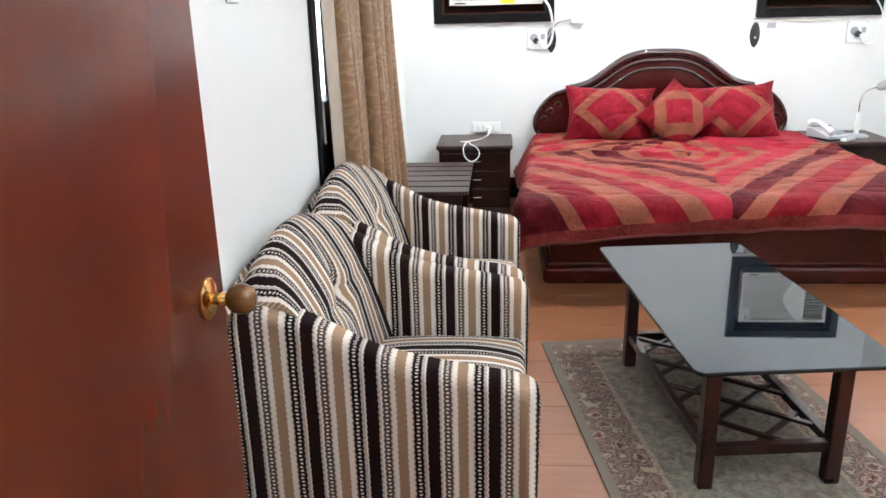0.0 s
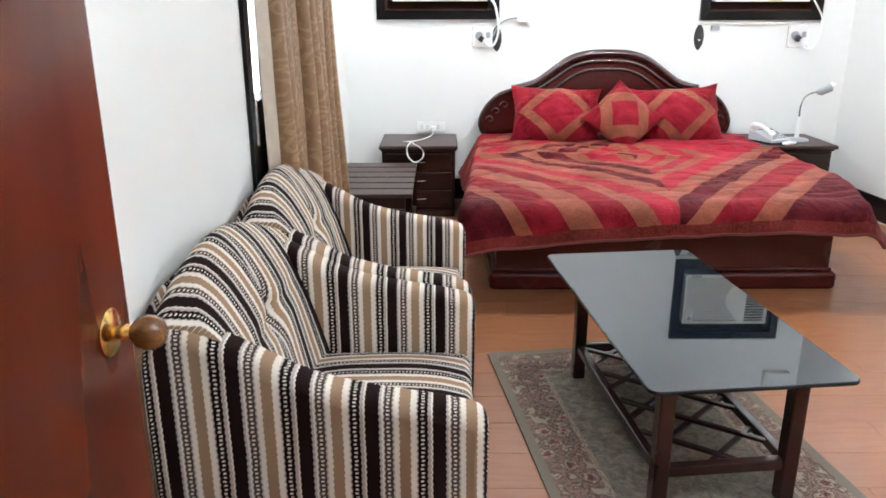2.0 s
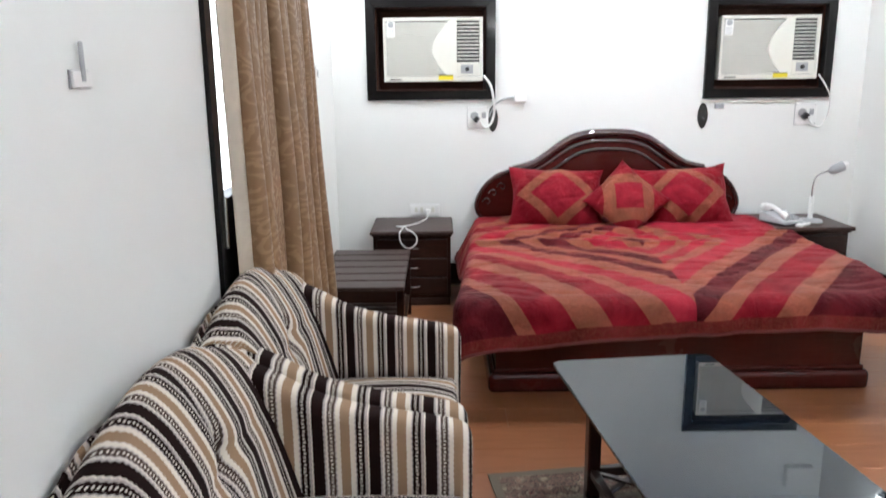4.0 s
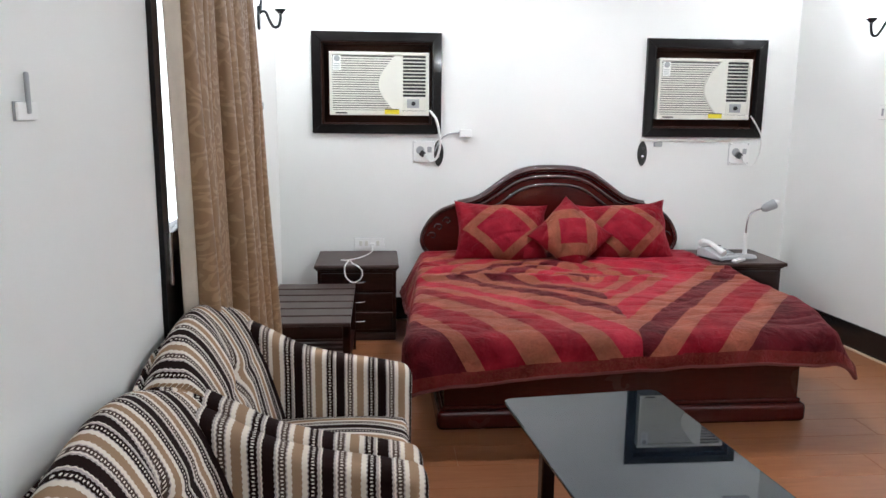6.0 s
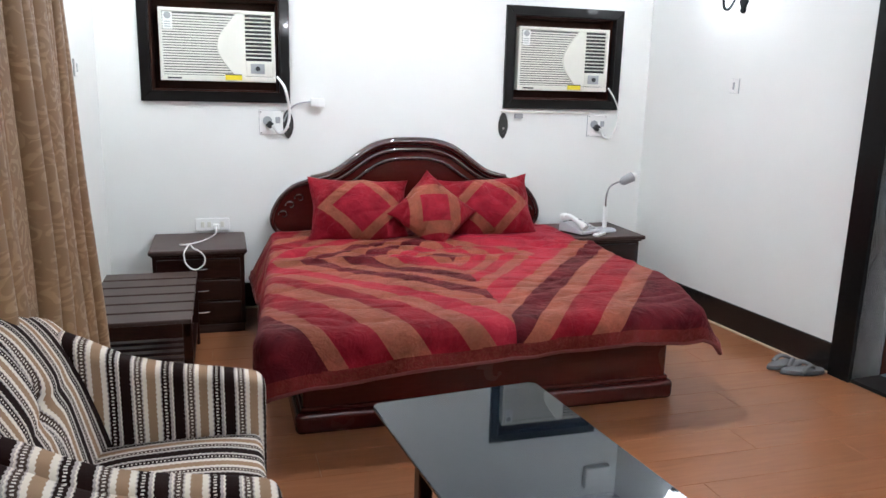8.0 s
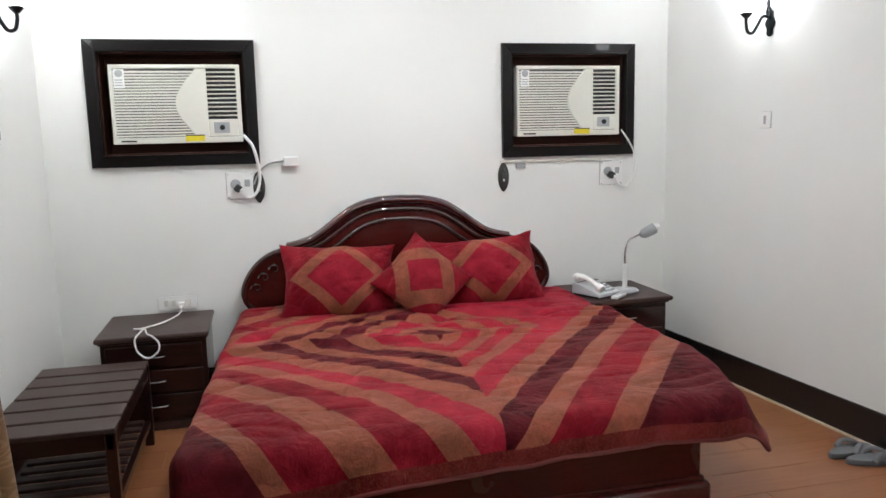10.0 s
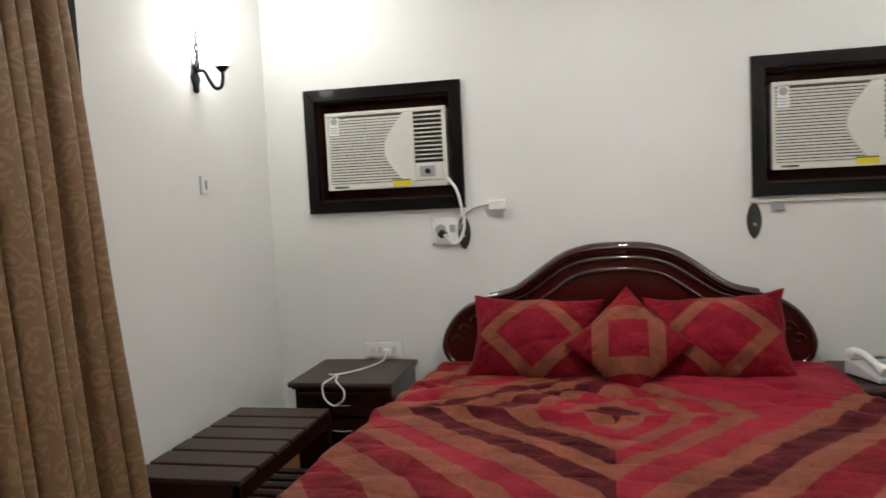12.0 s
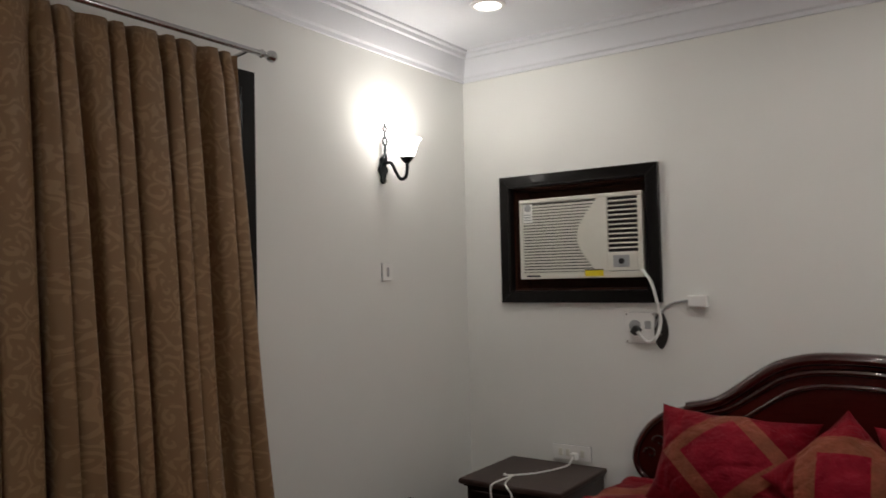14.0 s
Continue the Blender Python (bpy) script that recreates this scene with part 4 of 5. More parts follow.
# ---- rug and coffee table ----
RUG_TURN = radians(7.5)
rug_corner = Vector((0.663, 3.115, 0))
RX, RY = 0.475, 0.80
rug_at = rug_corner + Matrix.Rotation(RUG_TURN, 3, "Z") @ Vector((RX, -RY, 0))
bm, _ = grid([[(-RX + 2 * RX * i / 40, -RY + 2 * RY * k / 60, 0.008 + 0.0012 * noise.noise((i * 0.4, k * 0.4, 0))) for k in range(61)] for i in range(41)])
low = bmesh.ops.extrude_edge_only(bm, edges=[e for e in bm.edges if e.is_boundary])
for v in [g for g in low["geom"] if isinstance(g, bmesh.types.BMVert)]:
    v.co.z = 0.001
bmesh.ops.recalc_face_normals(bm, faces=bm.faces)
rug = part("rug", bm, carpet(RX, RY))
rug.matrix_world = Matrix.Translation(rug_at) @ Matrix.Rotation(RUG_TURN, 4, "Z")
tagged(rug, "worn olive and rose floral carpet under the coffee table", "rug")

table = thing("coffee_table", pose(1.285, 2.645, 0.009, 0, 0, 6), "coffee table with a black glass top and mahogany legs", "table")
bm = boxed(-0.313, 0.313, -0.612, 0.612, 0.398, 0.411)
bmesh.ops.bevel(bm, geom=[e for e in bm.edges if abs(e.verts[0].co.z - e.verts[1].co.z) > 0.005], offset=0.035, segments=6, affect="EDGES", profile=0.5)
bmesh.ops.bevel(bm, geom=[e for e in bm.edges if abs(e.verts[0].co.z - e.verts[1].co.z) < 0.001 and e.calc_face_angle(0) > 1], offset=0.004, segments=2, affect="EDGES", profile=0.5)
part("tabletop", bm, BLACK_GLASS, table, "glossy black glass top")
LX0, LX1, LY0, LY1 = -0.245, 0.150, -0.560, 0.278
for x in (LX0, LX1):
    for y in (LY0, LY1):
        part("leg", boxed(x - 0.023, x + 0.023, y - 0.023, y + 0.023, 0, 0.398, 0.005), MAHOGANY_UP, table)
    part("shelf_rail", boxed(x - 0.015, x + 0.015, LY0 + 0.023, LY1 - 0.023, 0.115, 0.145, 0.004), DARK_MAHOGANY, table)
for y in (LY0, LY1):
    part("shelf_rail", boxed(LX0 + 0.023, LX1 - 0.023, y - 0.015, y + 0.015, 0.110, 0.145, 0.004), DARK_MAHOGANY, table)


def lattice(x0, y0, x1, y1, z):
    d = Vector((x1 - x0, y1 - y0, 0))
    m = Matrix.Translation(((x0 + x1) / 2, (y0 + y1) / 2, z)) @ Matrix.Rotation(math.atan2(d.y, d.x), 4, "Z")
    bm = boxed(-d.length / 2, d.length / 2, -0.010, 0.010, -0.006, 0.006, 0.002, 1)
    bmesh.ops.transform(bm, matrix=m, verts=bm.verts)
    return bm


w = LX1 - LX0 - 0.03
for k in range(-1, 4):
    y0 = LY0 + 0.10 + 0.20 * k
    for flip, z in ((False, 0.124), (True, 0.137)):
        xa, xb, ya, yb = LX0 + 0.015, LX1 - 0.015, y0, y0 + 0.30
        lo, hi = max(ya, LY0 + 0.015), min(yb, LY1 - 0.015)
        if hi - lo < 0.06:
            continue
        fa, fb = (lo - ya) / (yb - ya), (hi - ya) / (yb - ya)
        xs = (xa + w * fa, xa + w * fb) if not flip else (xb - w * fa, xb - w * fb)
        part("lattice_slat", lattice(xs[0], lo, xs[1], hi, z), DARK_MAHOGANY, table)

# ---- curtain ----
curtain = thing("curtain", pose(-0.142, 3.03, 0.02), "beige scroll-patterned brocade curtain gathered at the window", "curtain")


def curtain_mesh(y_top, y_low, y_start, pleats, amp, uvname="cloth"):
    NY, NZ = 30 * pleats, 40
    bm = bmesh.new()
    uv = bm.loops.layers.uv.new(uvname)
    flat, vs = {}, []
    for k in range(NZ + 1):
        h = k / NZ
        z = 2.325 * h
        row = []
        span = y_low + (y_top - y_low) * h ** 0.7
        for i in range(NY + 1):
            s = i / NY
            ph = 2 * math.pi * (pleats * s + 0.22 * math.sin(2.6 * s * pleats) + 0.12 * noise.noise((s * 4, h * 1.5, 1)))
            a = amp * (0.50 + 0.66 * (1 - h) ** 0.8) * (0.80 + 0.9 * noise.noise((s * 5, 0.3, h)))
            gather = 1.0 if h < 0.95 else 1.0 - 0.5 * (h - 0.95) / 0.05
            x = a * gather * (2.0 * abs(math.sin(ph / 2)) ** 0.85 - 1.1) + (0.018 + 0.02 * s) * (1 - h) - 0.018 * h - 0.02 * max(0.0, 1 - 5 * s) + 0.010 * noise.noise((s * 3, h * 3, 5))
            x = max(x, -0.035 - 0.7 * max(0.0, s - 0.03))
            y = y_start + span * s + 0.12 * a * math.sin(2 * ph + 0.6) - 0.013 * min(1.0, (1.06 - h) * 4) * math.sin(ph)
            v = bm.verts.new((x, y, z))
            flat[v] = (s * pleats * 0.16, z)
            row.append(v)
        vs.append(row)
    for k in range(NZ):
        for i in range(NY):
            f = bm.faces.new((vs[k][i], vs[k][i + 1], vs[k + 1][i + 1], vs[k + 1][i]))
            f.smooth = True
            for loop in f.loops:
                loop[uv].uv = flat[loop.vert]
    return bm


cloth = part("panel", curtain_mesh(1.13, 1.30, 0.0, 13, 0.084), BROCADE, curtain)
mod = cloth.modifiers.new("cloth", "SOLIDIFY")
mod.thickness = 0.003
rows = [[(0.004 + 0.004 * math.sin(7 * s) - (0.034 + 0.010 * k / 20) * s - 0.032 * k / 20, 0.004 - 0.056 * s, 2.32 * k / 20) for s in [q / 8 for q in range(9)]] for k in range(21)]
bm, _ = grid(rows)
lining = part("lining", bm, LINING, curtain, "cream lining turned outward")
mod = lining.modifiers.new("cloth", "SOLIDIFY")
mod.thickness = 0.003
rod = thing("curtain_rod", pose(-0.135, 0, 2.372), "steel curtain rod with a turned finial above the window", "curtain rod")
part("pole", tube([(0, 2.86, 0), (0, 4.245, 0)], 0.011, 14), CHROME, rod)
for y, d in ((4.24, 1), (2.865, -1)):
    part("finial", lathe([(0.0, 0), (0.012, 0), (0.012, 0.012), (0.018, 0.018), (0.012, 0.026), (0.011, 0.048), (0.022, 0.060), (0.024, 0.075), (0.016, 0.088), (0.0, 0.092)], 18,
                         m=Matrix.Translation((0, y, 0)) @ Matrix.Rotation(radians(-90 * d), 4, "X")), CHROME, rod, "turned steel finial")
for y in (2.92, 4.20):
    part("bracket", tube([(0, y, 0), (-0.104, y, -0.012)], 0.007, 10), CHROME, rod)


# ---- air conditioners ----
def ac_surround(x0, x1, z0, z1):
    """Mitred dark frame round the opening, with a plywood lining."""
    ob = thing("wooden_surround", pose(x0, FAR, z0), "black-stained wooden frame let into the wall round an air conditioner", "frame", "air conditioner frames")
    w, h, b, d = x1 - x0, z1 - z0, 0.064, 0.030
    sides = [[(0, 0), (w, 0), (w - b, b), (b, b)], [(w, 0), (w, h), (w - b, h - b), (w - b, b)], [(w, h), (0, h), (b, h - b), (w - b, h - b)], [(0, h), (0, 0), (b, b), (b, h - b)]]
    for s in sides:
        part("board", prism(s, "y", -d, 0.02, 0.003, 1), BLACK_WOOD, ob)
    i, t = 0.060, 0.012
    for q in ((i, w - i, 0.02, 0.19, h - i - t, h - i), (i, w - i, 0.02, 0.19, i, i + t), (i, i + t, 0.02, 0.19, i + t, h - i - t), (w - i - t, w - i, 0.02, 0.19, i + t, h - i - t)):
        part("lining", boxed(*q), REDDISH_WOOD, ob, "reddish plywood lining")
    bead = 0.010
    for q in ((b - bead, w - b + bead, -d - 0.006, -d, b - bead, b), (b - bead, w - b + bead, -d - 0.006, -d, h - b, h - b + bead), (b - bead, b, -d - 0.006, -d, b, h - b), (w - b, w - b + bead, -d - 0.006, -d, b, h - b)):
        part("bead", boxed(*q, 0.002, 1), BLACK_WOOD, ob)
    part("backing", boxed(i, w - i, 0.185, 0.195, i, h - i), REDDISH_WOOD, ob)
    return ob


def air_conditioner(m):
    """Window unit, 0.68 by 0.425, face toward minus y; origin at the lower left of its face."""
    ob = thing("air_conditioner", m, "ivory window air conditioner with a louvred grille", "air conditioner", "air conditioners above the bed")
    W, H = 0.680, 0.425
    part("body", boxed(0.004, W - 0.004, 0.022, 0.165, 0.004, H - 0.004, 0.006), IVORY_PLASTIC, ob)
    # Dark backing colour paints in the shade of the louvre gaps.
    part("grille_back", boxed(0.02, 0.49, 0.009, 0.0225, 0.035, H - 0.025), GAP_SHADE_GREY, ob, "grille backing, coloured dark for the shade between louvres")
    for q in ((0, W, -0.004, 0.022, 0, 0.032), (0, W, -0.004, 0.022, H - 0.022, H), (0, 0.018, -0.004, 0.022, 0.032, H - 0.022), (W - 0.024, W, -0.004, 0.022, 0.032, H - 0.022)):
        part("front_frame", boxed(*q, 0.004), IVORY_PLASTIC, ob)
    edge = lambda z: 0.450 - 0.118 * max(0.0, math.cos(math.pi / 2 * (z - 0.212) / 0.20)) ** 1.15
    curve = [(edge(z), z) for z in np.linspace(0.032, H - 0.022, 24)]
    part("front_panel", prism([(0.492, 0.032)] + curve + [(0.492, H - 0.022)], "y", -0.006, 0.022, 0.004), IVORY_PLASTIC, ob, "curved smooth panel")
    for k in range(23):
        z = 0.043 + k * 0.0156
        part("louvre", boxed(0.018, edge(z) + 0.012, -0.001, 0.010, z - 0.0050, z + 0.0050), IVORY_PLASTIC, ob)
    part("vent_back", boxed(0.492, W - 0.024, 0.012, 0.022, 0.032, H - 0.022), DARK_PLASTIC, ob, "black air outlet")
    part("vent_bezel", boxed(0.484, 0.500, -0.006, 0.012, 0.032, H - 0.022, 0.003), IVORY_PLASTIC, ob)
    for k in range(11):
        z = 0.148 + k * 0.0235
        vane = boxed(0.500, W - 0.024, -0.008, 0.008, -0.0028, 0.0028)
        bmesh.ops.transform(vane, matrix=Matrix.Translation((0, 0.002, z)) @ Matrix.Rotation(radians(-10), 4, "X"), verts=vane.verts)
        part("vane", vane, IVORY_PLASTIC, ob)
    control = part("control_panel", boxed(0.500, W - 0.024, -0.005, 0.014, 0.034, 0.128, 0.004), IVORY_PLASTIC, ob)
    part("display", boxed(0.528, 0.612, -0.008, -0.0045, 0.052, 0.112, 0.002, 1), GREY_PLASTIC, control, "grey control display")
    part("dial", lathe([(0.0, 0), (0.015, 0), (0.014, 0.008), (0.0, 0.009)], 18, m=Matrix.Translation((0.572, -0.008, 0.082)) @ Matrix.Rotation(radians(90), 4, "X")), DARK_PLASTIC, control, "black dial")
    part("sticker", boxed(0.375, 0.475, -0.0085, -0.0045, 0.010, 0.040), YELLOW_PAPER, ob, "yellow paper sticker")
    part("sticker_band", boxed(0.375, 0.475, -0.0095, -0.0086, 0.039, 0.045), DARK_PRINT, ob, "dark printed band")
    part("energy_label", boxed(0.026, 0.080, -0.0045, -0.002, 0.300, 0.400), WHITE_PLASTIC, ob, "white rating label")
    part("label_mark", lathe([(0.0, 0), (0.020, 0), (0.0, 0.001)], 18, m=Matrix.Translation((0.053, -0.0046, 0.378)) @ Matrix.Rotation(radians(90), 4, "X")), GREY_PLASTIC, ob, "round printed mark")
    for k in range(3):
        part("label_line", boxed(0.032, 0.070, -0.0056, -0.0046, 0.312 + 0.014 * k, 0.317 + 0.014 * k), GREY_PLASTIC, ob)
    part("badge", boxed(0.04, 0.12, -0.0055, -0.0035, 0.011, 0.020), DARK_PLASTIC, ob, "small dark maker's badge bar")
    return ob


ac_surround(*AC1, *ACZ)
ac_surround(*AC2, 1.330, 2.012)
unit = air_conditioner(pose(0.118, FAR - 0.020, 1.462))
copy_thing(unit, pose(2.420, FAR - 0.020, 1.455) @ Matrix.Identity(4))


# ---- small wall fittings ----
def wall_plate(name, m, w, h, label, category, switches=1, group=""):
    """A plate on a wall; its face looks along local minus y."""
    ob = thing(name, m, label, category, group)
    # Slightly larger grey plate draws the shadow line round the white one.
    part("shade_outline", boxed(-w / 2 - 0.0012, w / 2 + 0.0012, -0.004, 0, -h / 2 - 0.0012, h / 2 + 0.0012, 0.001, 1), GREY_PLASTIC, ob)
    part("plate", boxed(-w / 2, w / 2, -0.011, -0.004, -h / 2, h / 2, 0.003), WHITE_PLASTIC, ob)
    for k in range(switches):
        x = (k - (switches - 1) / 2) * 0.030
        part("rocker", boxed(x - 0.008, x + 0.008, -0.015, -0.009, -0.022, 0.022, 0.003), GREY_PLASTIC, ob)
    return ob


def on_east(y, z):
    return RIGHT @ pose(0, y, z, 0, 0, -90)


def on_west(y, z):
    return pose(LEFT, y, z, 0, 0, 90)


wall_plate("light_switch", on_west(5.127, 1.515), 0.075, 0.085, "white plastic light switch on the wall under the lamp", "switch", 1, "light switches")
wall_plate("light_switch", on_east(-0.905, 1.515), 0.075, 0.085, "white plastic light switch on the wall under the lamp", "switch", 1, "light switches")
near_plate = wall_plate("key_switch", on_west(2.085, 1.478), 0.085, 0.035, "white wall holder with a key fob hanging in it", "switch", 0)
part("fob", boxed(-0.008, 0.008, -0.015, -0.008, -0.005, 0.075, 0.004), GREY_PLASTIC, near_plate, "white key fob")
# South pair is added out of view, to light the room from the entrance side.
ADDED_SOUTH_LAMPS = (pose(1.35, NEAR, 2.0, 0, 0, 180), pose(2.75, NEAR, 2.0, 0, 0, 180))
for side, at, row in ((1, on_west(5.110, 2.012), "north"), (-1, on_east(-0.912, 2.012), "north"), (1, ADDED_SOUTH_LAMPS[0], "south_west"), (-1, ADDED_SOUTH_LAMPS[1], "south_east")):
    ob = thing("wall_sconce", at, "black iron wall sconce with a lit frosted glass bell; the south pair is added", "lamp", "wall sconces")
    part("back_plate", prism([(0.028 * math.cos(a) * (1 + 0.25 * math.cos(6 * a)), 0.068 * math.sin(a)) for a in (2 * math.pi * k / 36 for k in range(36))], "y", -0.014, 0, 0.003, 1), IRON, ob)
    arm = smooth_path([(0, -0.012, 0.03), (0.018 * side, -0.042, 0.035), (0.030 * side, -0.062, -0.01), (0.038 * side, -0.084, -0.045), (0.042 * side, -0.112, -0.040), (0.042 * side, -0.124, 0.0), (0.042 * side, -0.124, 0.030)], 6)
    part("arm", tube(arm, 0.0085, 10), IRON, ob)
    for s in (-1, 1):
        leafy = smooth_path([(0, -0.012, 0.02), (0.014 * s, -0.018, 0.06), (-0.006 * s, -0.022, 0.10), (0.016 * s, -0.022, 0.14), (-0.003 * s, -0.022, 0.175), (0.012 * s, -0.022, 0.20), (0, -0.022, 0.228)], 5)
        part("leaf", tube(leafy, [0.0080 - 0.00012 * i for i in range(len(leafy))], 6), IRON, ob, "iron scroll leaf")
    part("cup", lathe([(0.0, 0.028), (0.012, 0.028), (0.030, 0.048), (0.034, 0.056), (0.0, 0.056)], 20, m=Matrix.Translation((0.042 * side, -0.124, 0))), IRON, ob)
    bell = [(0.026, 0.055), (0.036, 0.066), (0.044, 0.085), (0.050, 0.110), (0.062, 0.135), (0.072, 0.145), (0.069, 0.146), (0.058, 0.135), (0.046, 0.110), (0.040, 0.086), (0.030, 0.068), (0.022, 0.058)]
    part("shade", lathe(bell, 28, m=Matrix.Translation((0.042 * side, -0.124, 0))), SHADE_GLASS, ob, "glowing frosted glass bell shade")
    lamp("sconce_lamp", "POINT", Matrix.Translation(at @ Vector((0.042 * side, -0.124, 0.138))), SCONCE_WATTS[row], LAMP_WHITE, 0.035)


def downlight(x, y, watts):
    ob = thing("ceiling_downlight", pose(x, y, TOP), "round lit white ceiling downlight; the one over the bed is added", "ceiling light", "ceiling downlights")
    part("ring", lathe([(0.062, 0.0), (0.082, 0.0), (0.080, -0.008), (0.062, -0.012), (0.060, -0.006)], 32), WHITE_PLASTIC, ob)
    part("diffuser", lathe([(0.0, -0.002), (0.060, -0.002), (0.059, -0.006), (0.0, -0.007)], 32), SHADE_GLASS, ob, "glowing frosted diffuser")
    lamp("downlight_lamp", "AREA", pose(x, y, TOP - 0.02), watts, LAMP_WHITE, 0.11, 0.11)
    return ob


downlight(0.32, 5.22, DOWNLIGHT_WATTS["corner"])
# Added out of view, to light the bed and north wall from above.
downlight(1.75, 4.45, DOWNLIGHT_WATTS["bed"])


def socket_box(m, cordless, label):
    ob = thing("power_socket", m, label, "socket", "power sockets under the air conditioners")
    # Grey rim added as the plate's edge shadow.
    part("shade_outline", boxed(-0.0770, 0.0765, -0.004, 0, -0.0765, 0.0765, 0.001, 1), GREY_PLASTIC, ob)
    part("plate", boxed(-0.075, 0.075, -0.010, -0.004, -0.075, 0.075, 0.003), WHITE_PLASTIC, ob)
    part("rocker", boxed(0.025, 0.055, -0.014, -0.007, -0.005, 0.035, 0.003), GREY_PLASTIC, ob)
    part("outlet", lathe([(0.0, 0), (0.030, 0), (0.028, 0.008), (0.0, 0.009)], 20, m=Matrix.Translation((-0.025, -0.007, 0.01)) @ Matrix.Rotation(radians(90), 4, "X")), GREY_PLASTIC, ob)
    plug = part("plug", boxed(-0.018, 0.018, -0.055, -0.010, -0.020, 0.020, 0.006), DARK_PLASTIC, ob, "dark plug")
    plug.location, plug.rotation_euler = (-0.012, 0, -0.012), (0, radians(38), 0)
    for x in (-0.066, 0.066):
        for z in (-0.066, 0.066):
            part("screw", lathe([(0.0, 0), (0.005, 0), (0.004, 0.003), (0.0, 0.003)], 8, m=Matrix.Translation((x, -0.008, z)) @ Matrix.Rotation(radians(90), 4, "X")), CHROME, ob)
    return ob


socket_box(pose(0.765, FAR, 1.215), False, "white power socket with a dark plug under the air conditioner")
socket_box(pose(3.055, FAR, 1.215), True, "white power socket with a dark plug under the air conditioner")


def cord(points, r, material, label, category="cable"):
    ob = part("cable", tube(smooth_path(points, 8), r, 8), material)
    return tagged(ob, label, category)


Y = FAR - 0.03
cord([(0.800, FAR - 0.05, 1.50), (0.845, FAR - 0.06, 1.44), (0.868, FAR - 0.055, 1.35), (0.876, Y, 1.25), (0.850, Y, 1.17), (0.805, Y, 1.150), (0.768, FAR - 0.055, 1.20)], 0.0085, WHITE_PLASTIC, "thick white power cord looping from the air conditioner to its socket")
cord([(0.84, FAR - 0.012, 1.22), (0.875, FAR - 0.014, 1.29), (0.93, FAR - 0.014, 1.335), (1.02, FAR - 0.012, 1.350)], 0.005, GREY_PLASTIC, "thin grey cable running along the wall")
cord([(3.100, FAR - 0.05, 1.485), (3.150, FAR - 0.06, 1.41), (3.195, FAR - 0.045, 1.33), (3.200, Y, 1.22), (3.160, Y, 1.135), (3.10, Y, 1.14), (3.052, FAR - 0.055, 1.20)], 0.0055, WHITE_PLASTIC, "white power cord from the air conditioner to its socket")
clip = thing("cable_end_box", pose(1.055, FAR, 1.348), "small white cable end box on the wall", "junction box")
part("box", boxed(-0.042, 0.042, -0.048, 0, -0.030, 0.024, 0.005), WHITE_PLASTIC, clip)
conduit = thing("conduit", pose(2.315, FAR, 1.306), "thin white cable conduit under the air conditioner", "conduit")
part("channel", boxed(0, 0.67, -0.014, 0, -0.008, 0.008, 0.002), IVORY_PLASTIC, conduit)
part("end_clip", boxed(0.10, 0.16, -0.022, 0, -0.045, -0.012, 0.004), GREY_PLASTIC, conduit)
def leaf_ornament(m):
    """Pointed oval plaque, bowed outward, with a pale stud."""
    ob = thing("wall_ornament", m, "dark leaf-shaped wall ornament with a pale centre", "ornament", "leaf ornaments under the air conditioners")
    rim = [(0.036 * math.sin(a) * abs(math.sin(a)) ** 0.35, 0.092 * math.cos(a)) for a in (2 * math.pi * k / 32 for k in range(32))]
    part("leaf", prism(rim, "y", -0.010, 0, 0.004), GUNMETAL, ob)
    part("boss", prism([(x * 0.55, z * 0.62) for x, z in rim], "y", -0.017, -0.0095, 0.004), GUNMETAL, ob)
    part("mark", lathe([(0.0, 0), (0.010, 0), (0.009, 0.003), (0.0, 0.004)], 14, m=Matrix.Translation((0, -0.017, -0.02)) @ Matrix.Rotation(radians(90), 4, "X")), CHROME, ob, "pale metal stud")
    return ob


copy_thing(leaf_ornament(pose(2.335, FAR, 1.212)), pose(0.868, FAR, 1.205))
bell_box = thing("bell_box", pose(3.25, FAR, 2.385), "white plastic box high on the wall", "junction box")
part("case", boxed(-0.106, 0.106, -0.055, 0, -0.073, 0.10, 0.006), WHITE_PLASTIC, bell_box)
part("lid", boxed(-0.098, 0.098, -0.061, -0.0555, -0.065, 0.092, 0.003), WHITE_PLASTIC, bell_box)

low_socket = thing("socket_strip", pose(0.382, FAR, 0.567), "white wall socket strip above the nightstand", "socket")
# Grey rim stands in for the shadow round the strip.
part("shade_outline", boxed(-0.1065, 0.1065, -0.005, 0, -0.0405, 0.0405, 0.001, 1), GREY_PLASTIC, low_socket)
part("plate", boxed(-0.106, 0.106, -0.013, -0.005, -0.040, 0.040, 0.004), WHITE_PLASTIC, low_socket)
for x in (-0.06, -0.02, 0.06):
    part("rocker", boxed(x - 0.011, x + 0.011, -0.017, -0.011, -0.018, 0.018, 0.003), IVORY_PLASTIC, low_socket)
part("plug", boxed(0.005, 0.040, -0.050, -0.012, -0.030, 0.005, 0.006), WHITE_PLASTIC, low_socket)
ZT = 0.5195
cord([(0.405, FAR - 0.05, 0.555), (0.40, FAR - 0.09, 0.525), (0.37, 5.66, ZT), (0.32, 5.55, ZT), (0.25, 5.47, ZT), (0.215, 5.44, ZT + 0.004), (0.20, 5.47, ZT)], 0.0045, WHITE_PLASTIC, "white charging cable lying over the nightstand")
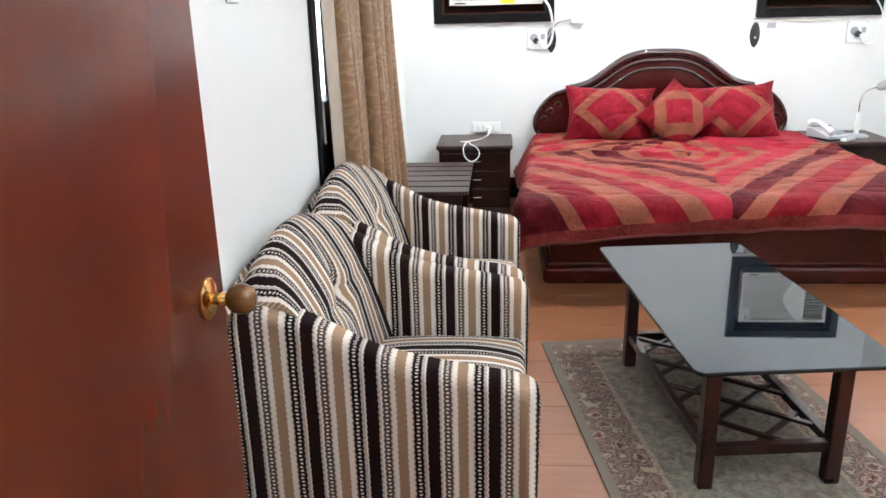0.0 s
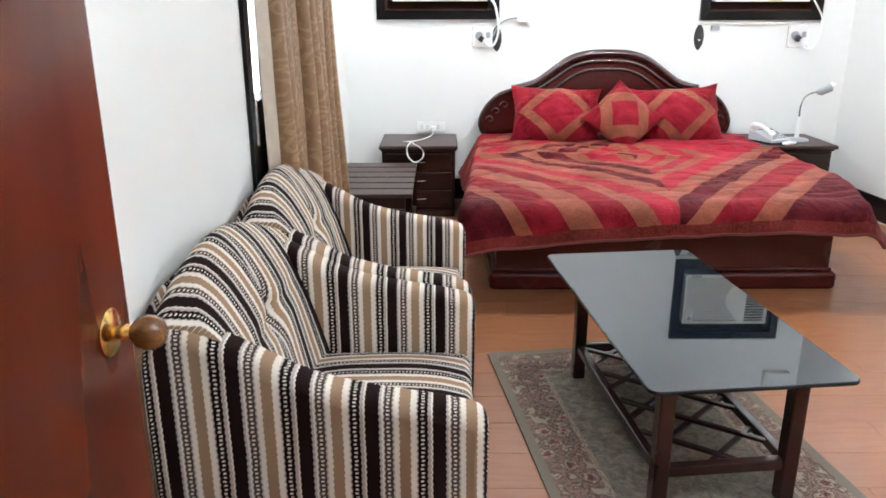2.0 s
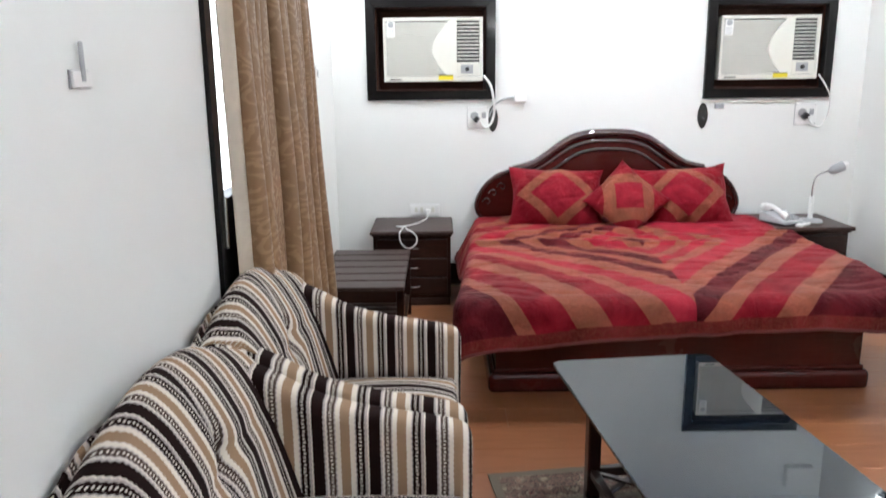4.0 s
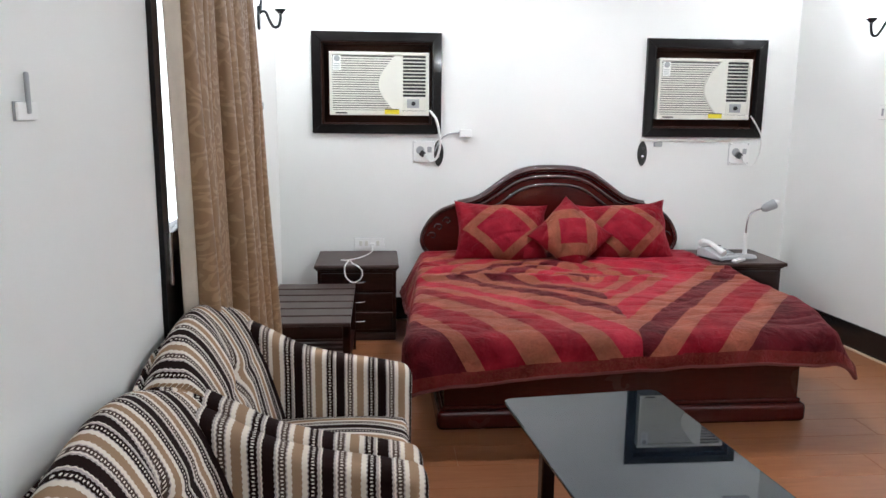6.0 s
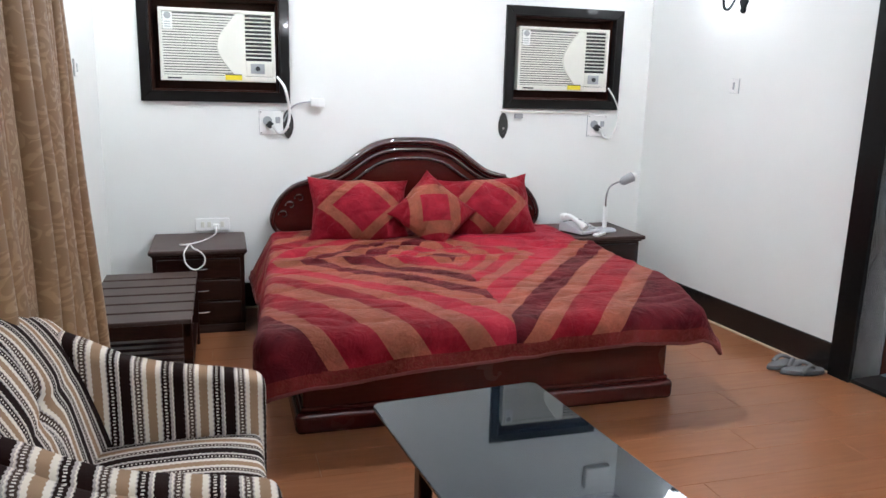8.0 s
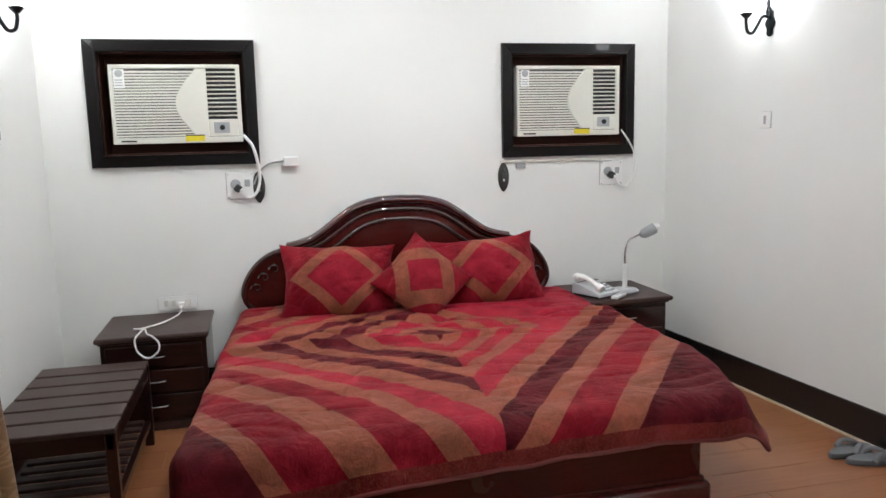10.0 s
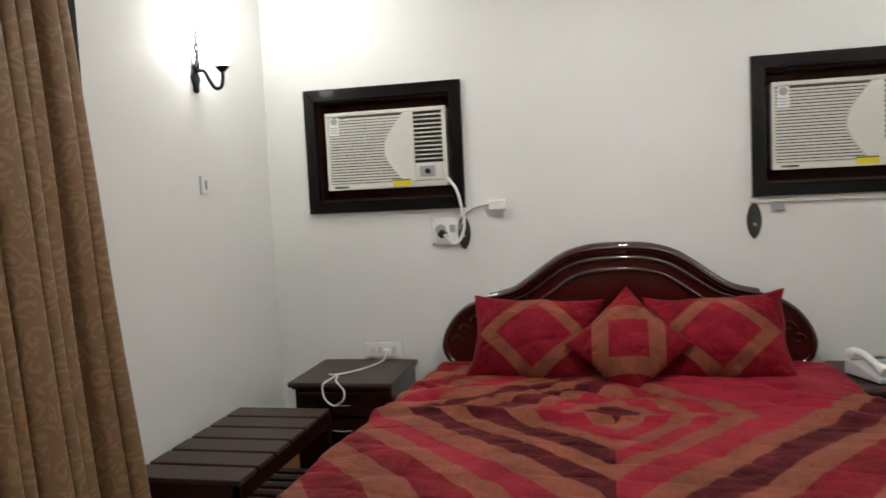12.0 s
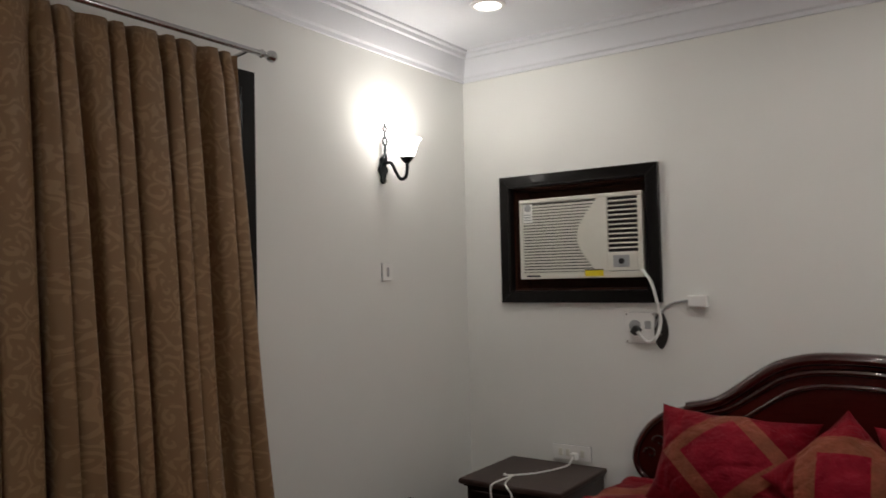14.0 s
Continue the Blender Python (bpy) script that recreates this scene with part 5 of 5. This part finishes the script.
cord([(0.25, 5.46, ZT), (0.240, 5.36, ZT), (0.232, 5.297, ZT - 0.006), (0.228, 5.288, 0.49), (0.240, 5.285, 0.44), (0.285, 5.285, 0.408), (0.332, 5.285, 0.435), (0.340, 5.287, 0.48), (0.310, 5.293, ZT - 0.004), (0.28, 5.34, ZT), (0.262, 5.42, ZT + 0.004)], 0.0045, WHITE_PLASTIC, "looped end of the white charging cable hanging over the edge")


# ---- slippers ----
def slipper(m):
    ob = thing("slipper", m, "grey rubber flip-flop slipper lying by the doorway", "slipper", "pair of slippers")
    sole = [(0.048 * math.sin(a) * (1.0 + 0.18 * math.cos(a)), 0.128 * math.cos(a)) for a in (2 * math.pi * k / 32 for k in range(32))]
    part("sole", prism(sole, "z", 0, 0.022, 0.006), SOLE, ob)
    part("footbed", prism([(x * 0.94, y * 0.96) for x, y in sole], "z", 0.021, 0.026, 0.002), STRAP, ob, "paler grey footbed")
    for s in (-1, 1):
        part("strap", tube(smooth_path([(0, 0.070, 0.024), (0.018 * s, 0.045, 0.045), (0.040 * s, 0.005, 0.050), (0.047 * s, -0.030, 0.020)], 5), [0.008 + 0.0004 * i for i in range(16)], 8), STRAP, ob)
    return ob


pair = slipper(pose(3.405, 4.13, 0, 0, 0, -80))
copy_thing(pair, pose(3.435, 4.025, 0, 0, 0, -98))

# ---- floor ----
floor = setting("floor", many((LEFT - 0.2, 4.0, 0.1, FAR + 0.2, -0.12, -0.009), (LEFT - 0.46, 1.8, -1.8, 0.1, -0.12, -0.009)), BROWN_WOOD, "orange laminate plank floor")
PLANK_W, PLANK_L = 0.1935, 1.22
plank_meshes = {}


def plank_mesh(length):
    key = round(length, 3)
    if key not in plank_meshes:
        bm = boxed(0, length - 0.0012, 0, PLANK_W - 0.0012, -0.009, 0.0, 0.0008, 1)
        mesh = bpy.data.meshes.new("plank")
        bm.to_mesh(mesh)
        bm.free()
        mesh.materials.append(LAMINATE)
        plank_meshes[key] = mesh
    return plank_meshes[key]


starts = (0.0, 0.41, 0.82, 0.20, 0.61, 1.02)
row, y = 0, -1.7
while y < FAR - 0.02:
    x, x_end = LEFT, (3.83 if y > 0.1 else 1.7)
    step = PLANK_L - starts[row % 6]
    while x < x_end - 0.01:
        length = round(min(step, x_end - x), 3)
        ob = new("plank", plank_mesh(length))
        ob.location = (x, y, 0)
        ob.parent = floor
        x += length
        step = PLANK_L
    row += 1
    y += PLANK_W
